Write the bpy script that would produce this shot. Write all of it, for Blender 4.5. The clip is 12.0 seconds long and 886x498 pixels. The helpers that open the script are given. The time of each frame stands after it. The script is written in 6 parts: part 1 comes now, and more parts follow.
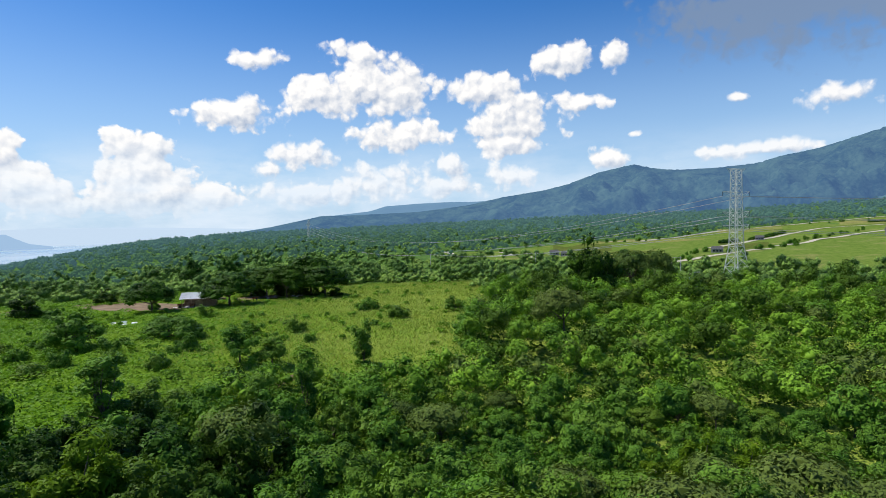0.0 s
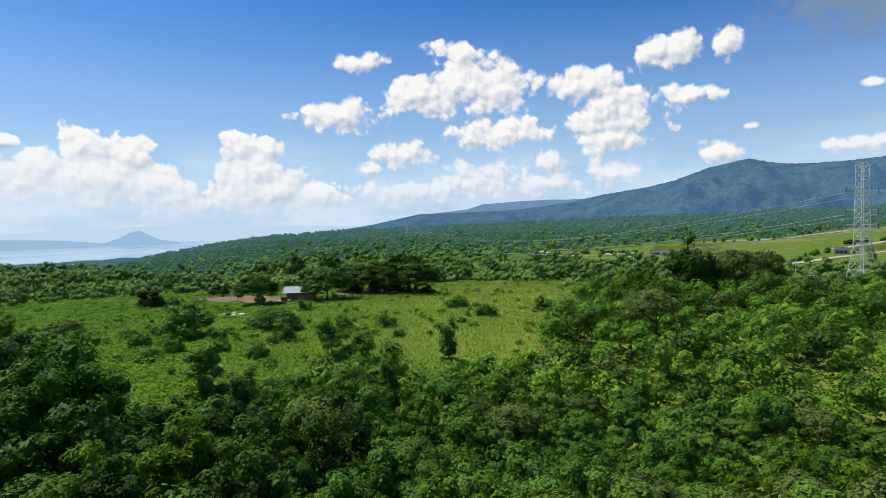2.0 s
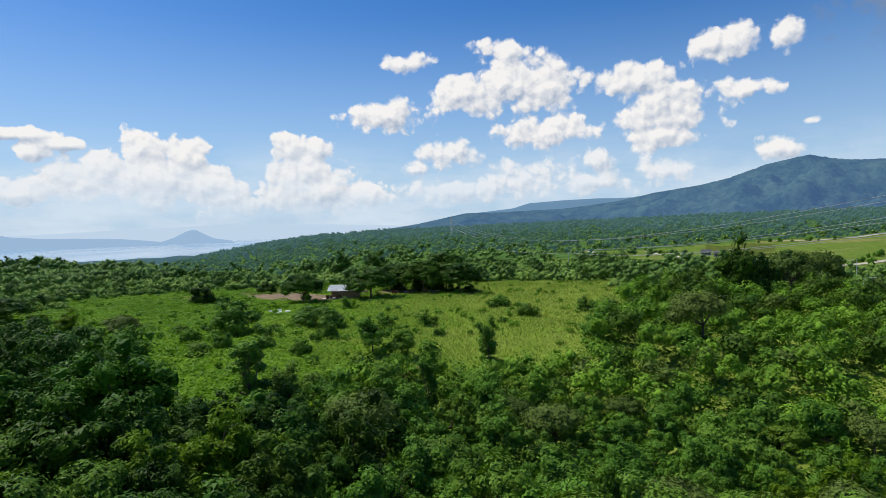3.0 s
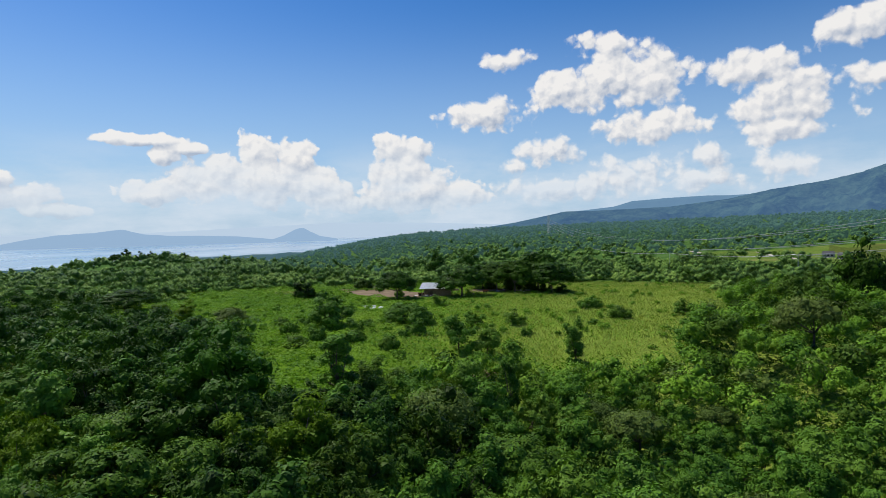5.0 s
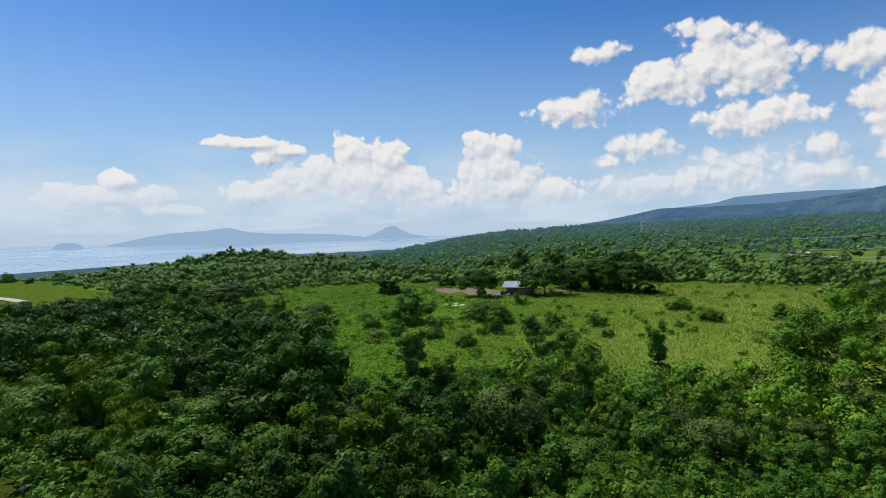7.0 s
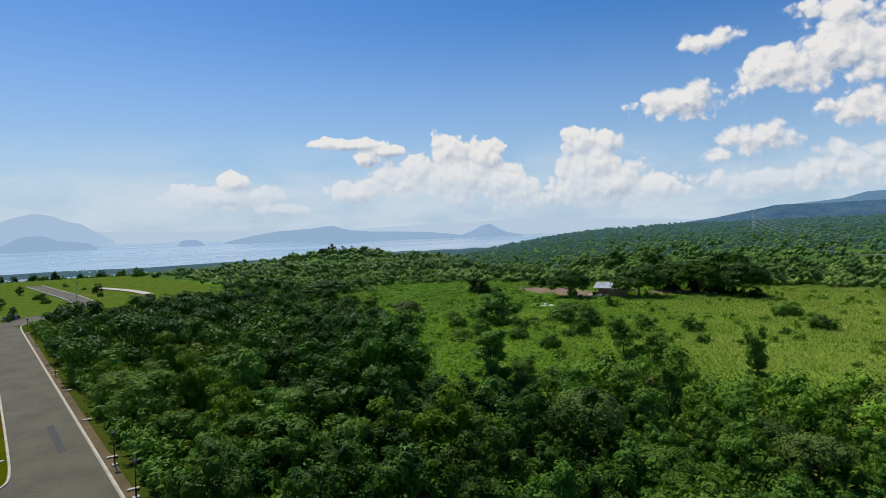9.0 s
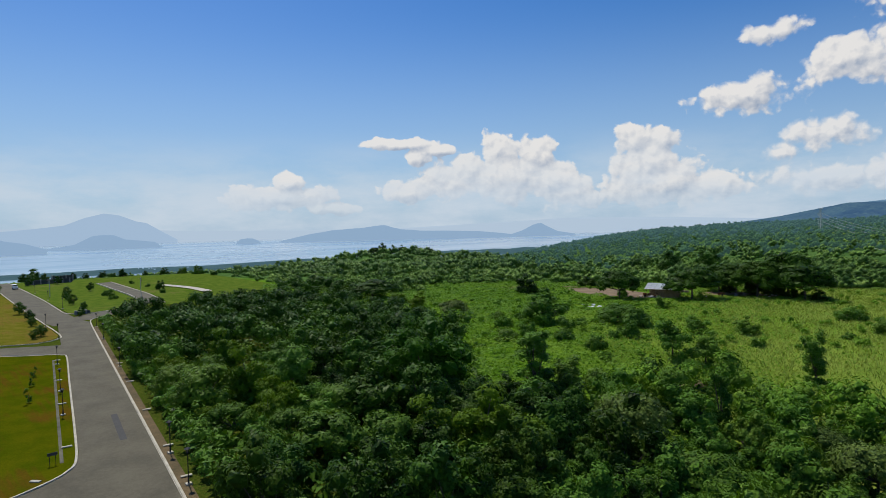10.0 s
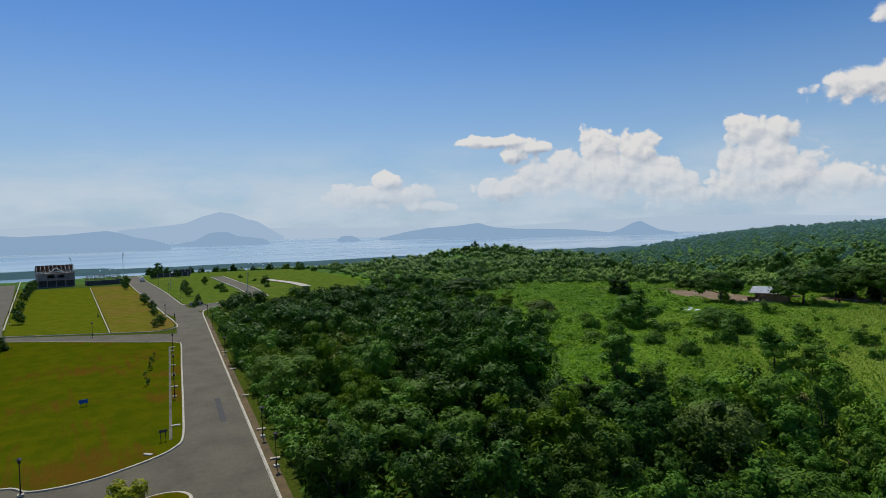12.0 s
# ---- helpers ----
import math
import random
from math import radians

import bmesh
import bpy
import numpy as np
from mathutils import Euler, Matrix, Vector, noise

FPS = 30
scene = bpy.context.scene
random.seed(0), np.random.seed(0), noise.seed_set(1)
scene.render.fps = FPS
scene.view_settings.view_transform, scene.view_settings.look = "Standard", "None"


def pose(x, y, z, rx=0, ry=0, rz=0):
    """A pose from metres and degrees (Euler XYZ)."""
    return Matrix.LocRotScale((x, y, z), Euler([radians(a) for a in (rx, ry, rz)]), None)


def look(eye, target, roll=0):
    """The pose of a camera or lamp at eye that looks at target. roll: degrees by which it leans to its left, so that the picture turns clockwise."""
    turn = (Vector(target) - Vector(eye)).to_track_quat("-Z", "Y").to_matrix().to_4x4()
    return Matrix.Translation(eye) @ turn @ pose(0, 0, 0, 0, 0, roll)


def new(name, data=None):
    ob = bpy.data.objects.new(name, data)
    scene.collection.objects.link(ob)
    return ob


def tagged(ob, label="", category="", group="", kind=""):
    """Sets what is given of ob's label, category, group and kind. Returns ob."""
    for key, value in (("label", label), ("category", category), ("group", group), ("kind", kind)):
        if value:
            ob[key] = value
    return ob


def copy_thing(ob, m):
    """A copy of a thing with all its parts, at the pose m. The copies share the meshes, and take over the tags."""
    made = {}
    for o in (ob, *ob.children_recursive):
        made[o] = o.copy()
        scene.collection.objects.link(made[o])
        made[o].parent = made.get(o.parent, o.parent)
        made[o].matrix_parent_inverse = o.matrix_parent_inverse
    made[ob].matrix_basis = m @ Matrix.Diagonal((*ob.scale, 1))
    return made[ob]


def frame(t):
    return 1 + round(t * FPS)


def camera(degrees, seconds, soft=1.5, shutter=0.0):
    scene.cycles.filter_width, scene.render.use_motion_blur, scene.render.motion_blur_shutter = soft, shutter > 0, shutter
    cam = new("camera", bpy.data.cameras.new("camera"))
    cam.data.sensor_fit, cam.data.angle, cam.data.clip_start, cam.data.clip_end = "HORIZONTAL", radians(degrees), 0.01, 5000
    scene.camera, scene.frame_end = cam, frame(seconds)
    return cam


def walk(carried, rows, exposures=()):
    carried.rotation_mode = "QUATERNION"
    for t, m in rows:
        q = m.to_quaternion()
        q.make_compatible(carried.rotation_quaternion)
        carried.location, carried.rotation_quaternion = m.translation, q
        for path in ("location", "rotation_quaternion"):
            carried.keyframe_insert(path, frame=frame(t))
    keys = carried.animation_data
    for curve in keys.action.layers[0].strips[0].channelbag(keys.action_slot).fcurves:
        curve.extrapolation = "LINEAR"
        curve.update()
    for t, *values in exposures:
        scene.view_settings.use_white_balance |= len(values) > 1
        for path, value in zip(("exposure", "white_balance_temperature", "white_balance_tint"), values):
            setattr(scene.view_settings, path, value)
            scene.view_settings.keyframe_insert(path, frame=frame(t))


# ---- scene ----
cam = camera(73.94, 12.0, soft=0.7)
# seconds, eye in metres, degrees of yaw to the left, pitch up, lean to the left
ROWS = [
    (0.0, 0.000, 0.000, 22.500, 0.000, -2.306, -1.304),
    (0.5, 0.706, -0.118, 22.537, 2.203, -2.315, -1.284),
    (1.0, 1.418, -0.233, 22.574, 4.647, -2.312, -1.235),
    (1.5, 2.130, -0.366, 22.619, 7.104, -2.307, -1.215),
    (2.0, 2.800, -0.533, 22.671, 9.464, -2.306, -1.174),
    (2.5, 3.487, -0.679, 22.720, 11.673, -2.301, -1.165),
    (3.0, 4.200, -0.776, 22.763, 13.908, -2.299, -1.176),
    (5.0, 6.996, -0.934, 22.968, 23.396, -2.258, -1.086),
    (5.5, 7.722, -0.932, 23.014, 25.656, -2.272, -1.093),
    (6.0, 8.461, -0.919, 23.069, 27.767, -2.277, -1.125),
    (6.5, 9.199, -0.890, 23.146, 29.654, -2.286, -1.125),
    (7.0, 9.941, -0.826, 23.260, 32.038, -2.299, -1.191),
    (9.0, 12.930, -0.428, 23.765, 41.388, -2.306, -1.259),
    (9.5, 13.707, -0.332, 23.882, 43.811, -2.310, -1.252),
    (10.0, 14.474, -0.229, 23.998, 46.298, -2.286, -1.263),
    (10.5, 15.159, -0.070, 24.114, 48.791, -2.296, -1.232),
    (11.0, 15.749, 0.144, 24.205, 51.054, -2.282, -1.202),
    (11.5, 16.294, 0.396, 24.279, 53.212, -2.300, -1.222),
    (12.0, 16.806, 0.655, 24.350, 55.487, -2.287, -1.178),
]
EXPOSURES = [(0.0, 0.09), (2.5, -0.05), (6.0, -0.17), (9.0, -0.25), (12.0, -0.42)]
walk(cam, [(t, pose(x, y, z, 90 + p, 0, yaw) @ pose(0, 0, 0, 0, 0, lean)) for t, x, y, z, yaw, p, lean in ROWS], EXPOSURES)

# ---- light: a high tropical sun, blue sky, cumulus clouds ----
SUN_AZ, SUN_EL = 77.0, 56.0          # degrees to the left of +y, above the horizon
SUN_STRENGTH, SKY_STRENGTH = 5.0, 0.105


def node(tree, kind, x=None, **settings):
    n = tree.nodes.new(kind)
    for key, value in settings.items():
        setattr(n, key, value)
    return n


def wire(tree, value, socket):
    if isinstance(value, (int, float, tuple)):
        socket.default_value = value
    else:
        tree.links.new(value, socket)


def maths(tree, op, a, b=0.0, c=None, clamp=False):
    n = tree.nodes.new("ShaderNodeMath")
    n.operation, n.use_clamp = op, clamp
    wire(tree, a, n.inputs[0])
    wire(tree, b, n.inputs[1])
    if c is not None:
        wire(tree, c, n.inputs[2])
    return n.outputs[0]


def vmath(tree, op, a, b=(0.0, 0.0, 0.0)):
    n = tree.nodes.new("ShaderNodeVectorMath")
    n.operation = op
    wire(tree, a, n.inputs[0])
    wire(tree, b, n.inputs[1])
    return n.outputs["Value"] if op in ("LENGTH", "DOT_PRODUCT") else n.outputs["Vector"]


def smooth(tree, value, lo, hi, out_lo=0.0, out_hi=1.0):
    n = tree.nodes.new("ShaderNodeMapRange")
    n.interpolation_type = "SMOOTHSTEP"
    for i, v in enumerate((value, lo, hi, out_lo, out_hi)):
        wire(tree, v, n.inputs[i])
    return n.outputs[0]


def noise_tex(tree, vector, scale, detail=4.0, rough=0.55, distortion=0.0):
    n = tree.nodes.new("ShaderNodeTexNoise")
    if vector is not None:
        tree.links.new(vector, n.inputs["Vector"])
    for key, v in (("Scale", scale), ("Detail", detail), ("Roughness", rough), ("Distortion", distortion)):
        n.inputs[key].default_value = v
    return n.outputs["Fac"]


def mix(tree, fac, a, b, blend="MIX"):
    n = tree.nodes.new("ShaderNodeMix")
    n.data_type, n.blend_type = "RGBA", blend
    wire(tree, fac, n.inputs[0])
    for v, s in ((a, n.inputs[6]), (b, n.inputs[7])):
        wire(tree, (*v, 1.0) if isinstance(v, tuple) and len(v) == 3 else v, s)
    return n.outputs[2]


# clouds: azimuth and elevation of the middle, half width, half height, in degrees
CUMULUS_HIGH = [
    (19.1, 10.6, 3.7, 1.4), (16.7, 15.3, 2.5, 0.8), (11.7, 12.5, 3.2, 2.1), (7.4, 13.4, 4.3, 2.9), (4.2, 12.9, 3.8, 2.4),
    (7.4, 16.1, 2.7, 1.1), (3.8, 8.7, 4.4, 1.5), (-4.7, 12.7, 3.5, 1.5), (-6.6, 10.0, 4.8, 2.3), (-6.0, 7.6, 3.2, 1.1),
    (-12.0, 15.0, 3.1, 1.3), (-16.3, 14.9, 1.7, 1.1), (-13.5, 11.2, 2.3, 0.8), (-15.7, 5.9, 1.9, 0.9),
]
CUMULUS_LOW = [
    (13.4, 6.9, 2.9, 1.3), (16.3, 5.6, 1.3, 0.7), (12.0, 3.3, 6.4, 1.2), (5.5, 4.4, 4.4, 1.6), (-1.1, 5.8, 1.4, 1.1),
    (0.1, 3.8, 4.4, 1.1), (-6.5, 4.7, 2.7, 1.1), (-34.5, 9.7, 3.2, 0.9), (-26.8, 10.4, 0.9, 0.4), (-18.0, 8.0, 0.7, 0.4),
    (-28.1, 5.9, 4.9, 0.7),
]
CUMULUS_TOWERS = [
    (28.3, 7.5, 1.5, 1.5), (25.6, 7.3, 1.4, 1.2), (27.0, 5.4, 3.1, 2.1), (25.9, 3.4, 5.2, 2.0), (21.6, 3.2, 2.6, 1.4), (33.8, 3.0, 3.0, 1.6),
    (41.0, 7.0, 1.7, 1.6), (37.4, 6.7, 1.8, 1.6), (39.4, 4.6, 4.0, 2.5), (43.4, 5.3, 2.0, 1.5), (46.4, 4.3, 2.8, 1.6), (35.4, 4.2, 2.0, 1.8),
    (50.2, 7.9, 3.8, 0.55), (46.6, 7.3, 2.2, 0.5), (48.4, 6.6, 1.1, 1.0), (50.0, 3.2, 2.4, 1.0), (60.8, 4.3, 1.6, 1.0),
    (62.0, 2.9, 5.4, 1.1), (56.7, 1.9, 2.2, 0.6),
]
CUMULUS_BEHIND = [(118, 14, 8, 3), (142, 8, 12, 4), (170, 16, 10, 4), (-75, 9, 10, 3), (-110, 14, 9, 4), (-150, 7, 14, 3)]


def build_world():
    world = bpy.data.worlds.new("sky")
    world.use_nodes = True
    scene.world = world
    tree = world.node_tree
    tree.nodes.clear()
    sky = node(tree, "ShaderNodeTexSky", sky_type="NISHITA", sun_disc=False)
    sky.sun_elevation, sky.sun_rotation = radians(SUN_EL), radians(-SUN_AZ)
    sky.altitude, sky.air_density, sky.dust_density, sky.ozone_density = 100.0, 1.0, 0.6, 4.0
    way = node(tree, "ShaderNodeTexCoord").outputs["Generated"]
    split = node(tree, "ShaderNodeSeparateXYZ")
    tree.links.new(way, split.inputs[0])
    x, y, z = split.outputs
    az = maths(tree, "MULTIPLY", maths(tree, "ARCTAN2", maths(tree, "MULTIPLY", x, -1.0), y), 57.2958)
    el = maths(tree, "MULTIPLY", maths(tree, "ARCSINE", z), 57.2958)
    place = node(tree, "ShaderNodeCombineXYZ")
    tree.links.new(az, place.inputs[0])
    tree.links.new(el, place.inputs[1])
    at = place.outputs[0]
    towards_sun = vmath(tree, "ADD", at, (0.30, 0.50, 0.0))

    def puffs(where):
        """Rounded cauliflower heads at three sizes, broken up by fine noise."""
        bend = node(tree, "ShaderNodeTexNoise")
        tree.links.new(where, bend.inputs["Vector"])
        bend.inputs["Scale"].default_value, bend.inputs["Detail"].default_value = 0.9, 3.0
        bent = vmath(tree, "ADD", where, vmath(tree, "MULTIPLY", vmath(tree, "SUBTRACT", bend.outputs["Color"], (0.5, 0.5, 0.5)), (1.5, 1.5, 0.0)))
        total = maths(tree, "MULTIPLY", noise_tex(tree, where, 1.6, 6.0, 0.55), 0.22)
        for scale, share in ((0.40, 0.50), (0.95, 0.30), (2.0, 0.10)):
            cell = node(tree, "ShaderNodeTexVoronoi", voronoi_dimensions="2D", feature="SMOOTH_F1")
            cell.inputs["Scale"].default_value, cell.inputs["Smoothness"].default_value = scale, 0.4
            tree.links.new(bent, cell.inputs["Vector"])
            total = maths(tree, "ADD", total, maths(tree, "MULTIPLY", maths(tree, "SUBTRACT", 1.0, cell.outputs["Distance"]), share))
        return total

    billow, billow_lit = puffs(at), puffs(towards_sun)
    broad = noise_tex(tree, at, 0.16, 3.0, 0.5)

    def field(blobs, rough, where, lumps):
        total = None
        for a, e, w, h in blobs:
            off = vmath(tree, "MULTIPLY", vmath(tree, "SUBTRACT", where, (a, e, 0.0)), (1.0 / w, 1.0 / h, 0.0))
            one = maths(tree, "SUBTRACT", 1.0, vmath(tree, "LENGTH", off))
            total = one if total is None else maths(tree, "SMOOTH_MAX", total, one, 0.25)
        lump = maths(tree, "MULTIPLY", maths(tree, "SUBTRACT", lumps, 0.62), rough)
        return maths(tree, "ADD", maths(tree, "ADD", total, 0.16), lump)

    deep = node(tree, "ShaderNodeHueSaturation")
    deep.inputs["Saturation"].default_value = 1.32
    tree.links.new(sky.outputs[0], deep.inputs["Color"])
    blue = mix(tree, 1.0, deep.outputs[0], tuple(SKY_STRENGTH * c for c in SKY_TINT), "MULTIPLY")
    blue = mix(tree, smooth(tree, el, -2.0, 22.0, 0.85, 0.0), blue, HAZE_SKY)
    out = blue
    for blobs, rough, soft_edge, full in ((CUMULUS_HIGH, 1.9, 0.50, 0.98), (CUMULUS_LOW, 2.1, 0.7, 0.92), (CUMULUS_TOWERS, 1.5, 0.26, 0.98), (CUMULUS_BEHIND, 2.0, 0.6, 0.95)):
        dense, sunward = field(blobs, rough, at, billow), field(blobs, rough, towards_sun, billow_lit)
        cover = smooth(tree, dense, 0.0, soft_edge)
        lit = maths(tree, "ADD", 0.72, maths(tree, "MULTIPLY", maths(tree, "SUBTRACT", dense, sunward), 0.95))
        lit = maths(tree, "ADD", lit, maths(tree, "MULTIPLY", maths(tree, "SUBTRACT", broad, 0.5), 0.5), clamp=True)
        colour = mix(tree, lit, CLOUD_SHADE, CLOUD_LIT)
        fade = smooth(tree, el, 0.3, 4.2, 0.30, full)
        out = mix(tree, maths(tree, "MULTIPLY", cover, fade), out, colour)
    # thin white haze banks low over the lake
    veil = maths(tree, "MULTIPLY", smooth(tree, noise_tex(tree, vmath(tree, "MULTIPLY", at, (0.35, 1.0, 1.0)), 0.22, 6.0, 0.6), 0.30, 0.66), smooth(tree, el, 1.5, 9.5, 0.9, 0.0))
    out = mix(tree, veil, out, (0.72, 0.82, 0.93))
    # a dim grey cloud high over the range
    grey = maths(tree, "ADD", maths(tree, "SUBTRACT", 1.0, vmath(tree, "LENGTH", vmath(tree, "MULTIPLY", vmath(tree, "SUBTRACT", at, (-32.0, 17.5, 0.0)), (1 / 13.0, 1 / 4.6, 0.0)))), maths(tree, "MULTIPLY", maths(tree, "SUBTRACT", billow, 0.74), 1.2))
    out = mix(tree, smooth(tree, grey, -0.25, 0.40, 0.0, 0.88), out, CLOUD_GREY_COLOUR)
    back = node(tree, "ShaderNodeBackground")
    tree.links.new(out, back.inputs["Color"])
    back.inputs["Strength"].default_value = 1.0
    tree.links.new(back.outputs[0], node(tree, "ShaderNodeOutputWorld").inputs[0])


SKY_TINT = (0.86, 0.98, 1.16)
HAZE_SKY = (0.46, 0.66, 0.88)
CLOUD_LIT = (0.98, 0.96, 0.94)
CLOUD_SHADE = (0.40, 0.48, 0.62)
CLOUD_GREY_COLOUR = (0.20, 0.28, 0.42)
build_world()
sun = new("sun", bpy.data.lights.new("sun", "SUN"))
sun.data.energy, sun.data.angle, sun.data.color = SUN_STRENGTH, radians(0.5), (1.0, 0.95, 0.86)
SUN_WAY = Vector((-math.sin(radians(SUN_AZ)) * math.cos(radians(SUN_EL)), math.cos(radians(SUN_AZ)) * math.cos(radians(SUN_EL)), math.sin(radians(SUN_EL))))
sun.matrix_world = look(SUN_WAY * 200, (0, 0, 0))


# ---- materials ----
def material(name):
    m = bpy.data.materials.new(name)
    m.use_nodes = True
    tree = m.node_tree
    tree.nodes.clear()
    out = node(tree, "ShaderNodeOutputMaterial")
    return m, tree, out


def surface(name, dark, light, scale=1.0, rough=0.8, metal=0.0, bump=0.3, bump_scale=12.0, spec=0.3, per_piece=0.0):
    """A grained surface: two colours mixed by noise at two sizes (per metre), with fine relief."""
    m, tree, out = material(name)
    where = node(tree, "ShaderNodeTexCoord").outputs["Object"]
    big, fine = noise_tex(tree, where, scale, 3.0), noise_tex(tree, where, scale * 9, 5.0, 0.65)
    fac = maths(tree, "ADD", maths(tree, "MULTIPLY", big, 0.6), maths(tree, "MULTIPLY", fine, 0.4))
    colour = mix(tree, smooth(tree, fac, 0.3, 0.7), dark, light)
    if per_piece:
        rnd = node(tree, "ShaderNodeObjectInfo").outputs["Random"]
        colour = mix(tree, maths(tree, "MULTIPLY", rnd, per_piece), colour, tuple(0.5 * c for c in dark))
    bsdf = node(tree, "ShaderNodeBsdfPrincipled")
    tree.links.new(colour, bsdf.inputs["Base Color"])
    bsdf.inputs["Roughness"].default_value, bsdf.inputs["Metallic"].default_value = rough, metal
    bsdf.inputs["Specular IOR Level"].default_value = spec
    if bump:
        b = node(tree, "ShaderNodeBump")
        b.inputs["Strength"].default_value, b.inputs["Distance"].default_value = bump, 0.05
        tree.links.new(noise_tex(tree, where, bump_scale, 4.0, 0.6), b.inputs["Height"])
        tree.links.new(b.outputs[0], bsdf.inputs["Normal"])
    tree.links.new(bsdf.outputs[0], out.inputs[0])
    return m


def leafy(name, dark, light, hue=(0.10, 0.13, 0.02), through_light=0.3, spread=0.35, tree_spread=0.5, sprays=0.0, cells=0.0, gloss=0.05):
    """Leaves: colour varies from leaf to leaf, from crown to crown and over the land; some light comes through.
    cells: crowns to a metre, for woods in which the crowns are one object."""
    m, tree, out = material(name)
    geo = node(tree, "ShaderNodeNewGeometry")
    per_leaf = geo.outputs["Random Per Island"]
    per_tree = node(tree, "ShaderNodeObjectInfo").outputs["Random"]
    if cells:
        crowns = node(tree, "ShaderNodeTexVoronoi", voronoi_dimensions="2D")
        crowns.inputs["Scale"].default_value = cells
        tree.links.new(geo.outputs["Position"], crowns.inputs["Vector"])
        tone = node(tree, "ShaderNodeSeparateColor")
        tree.links.new(crowns.outputs["Color"], tone.inputs[0])
        per_tree = tone.outputs[0]
    over = maths(tree, "ADD", maths(tree, "MULTIPLY", noise_tex(tree, geo.outputs["Position"], 0.09, 3.0), 0.55), maths(tree, "MULTIPLY", noise_tex(tree, geo.outputs["Position"], 0.008, 3.0), 0.45))
    fac = maths(tree, "ADD", maths(tree, "MULTIPLY", per_leaf, spread), maths(tree, "MULTIPLY", per_tree, tree_spread))
    fac = maths(tree, "ADD", fac, maths(tree, "MULTIPLY", maths(tree, "SUBTRACT", over, 0.5), 1.5), clamp=True)
    colour = mix(tree, fac, dark, light)
    colour = mix(tree, smooth(tree, maths(tree, "FRACT", maths(tree, "MULTIPLY", per_tree, 7.31)), 0.55, 1.0, 0.0, 0.6), colour, hue)
    bsdf = node(tree, "ShaderNodeBsdfPrincipled")
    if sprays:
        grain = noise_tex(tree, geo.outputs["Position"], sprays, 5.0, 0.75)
        # Colour follows the relief: dark in its lows, brightened on its highs.
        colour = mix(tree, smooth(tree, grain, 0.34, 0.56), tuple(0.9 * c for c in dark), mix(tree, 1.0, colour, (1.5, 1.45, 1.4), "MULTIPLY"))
        b = node(tree, "ShaderNodeBump")
        b.inputs["Strength"].default_value, b.inputs["Distance"].default_value = 1.0, 0.9 / sprays
        tree.links.new(grain, b.inputs["Height"])
        tree.links.new(b.outputs[0], bsdf.inputs["Normal"])
    tree.links.new(colour, bsdf.inputs["Base Color"])
    bsdf.inputs["Roughness"].default_value, bsdf.inputs["Specular IOR Level"].default_value = 0.5, gloss
    glow = node(tree, "ShaderNodeBsdfTranslucent")
    tree.links.new(mix(tree, 1.0, colour, (1.3, 1.4, 0.5), "MULTIPLY"), glow.inputs["Color"])
    both = node(tree, "ShaderNodeMixShader")
    both.inputs[0].default_value = through_light
    tree.links.new(bsdf.outputs[0], both.inputs[1])
    tree.links.new(glow.outputs[0], both.inputs[2])
    tree.links.new(both.outputs[0], out.inputs[0])
    return m


def distant(name, dark, light, haze_glow, share, scale):
    """Far woods and hills, a backdrop; a share of glow paints in the haze."""
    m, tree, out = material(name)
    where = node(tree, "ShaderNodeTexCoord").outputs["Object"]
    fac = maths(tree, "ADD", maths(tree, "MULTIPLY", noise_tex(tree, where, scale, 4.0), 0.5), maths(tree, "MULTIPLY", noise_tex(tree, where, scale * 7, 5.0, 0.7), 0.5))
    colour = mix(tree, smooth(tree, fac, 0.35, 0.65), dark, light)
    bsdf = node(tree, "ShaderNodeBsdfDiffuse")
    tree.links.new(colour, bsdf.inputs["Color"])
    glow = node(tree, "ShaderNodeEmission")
    glow.inputs["Color"].default_value = (*haze_glow, 1.0)
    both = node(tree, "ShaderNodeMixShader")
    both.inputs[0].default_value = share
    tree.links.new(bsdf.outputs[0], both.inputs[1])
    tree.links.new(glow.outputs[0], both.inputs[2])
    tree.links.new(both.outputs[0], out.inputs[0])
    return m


LEAF_BROAD = leafy("broad_leaves", (0.032, 0.096, 0.010), (0.118, 0.245, 0.026), (0.130, 0.220, 0.026), 0.13, 0.7, 0.5)
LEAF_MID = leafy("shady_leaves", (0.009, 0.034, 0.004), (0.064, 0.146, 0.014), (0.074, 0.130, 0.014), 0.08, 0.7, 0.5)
LEAF_FRESH = leafy("fresh_leaves", (0.020, 0.066, 0.008), (0.116, 0.232, 0.024), (0.124, 0.200, 0.024), 0.12, 0.7, 0.5)
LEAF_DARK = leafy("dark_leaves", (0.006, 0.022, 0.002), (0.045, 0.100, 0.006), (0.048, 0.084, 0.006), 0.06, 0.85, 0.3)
LEAF_LIGHT = leafy("feathery_leaves", (0.055, 0.112, 0.004), (0.125, 0.215, 0.010), (0.130, 0.195, 0.010), 0.18, 0.8, 0.3)
LEAF_BELT = leafy("layered_leaves", (0.034, 0.082, 0.008), (0.118, 0.220, 0.022), (0.118, 0.190, 0.020), 0.12, 0.7, 0.4)
LEAF_RAIN = leafy("rain_tree_leaves", (0.007, 0.026, 0.003), (0.056, 0.125, 0.009), (0.050, 0.100, 0.008), 0.07, 0.9, 0.2)
LEAF_DULL = leafy("dry_leaves", (0.040, 0.078, 0.014), (0.122, 0.178, 0.034), (0.110, 0.150, 0.030), 0.12, 0.7, 0.4)
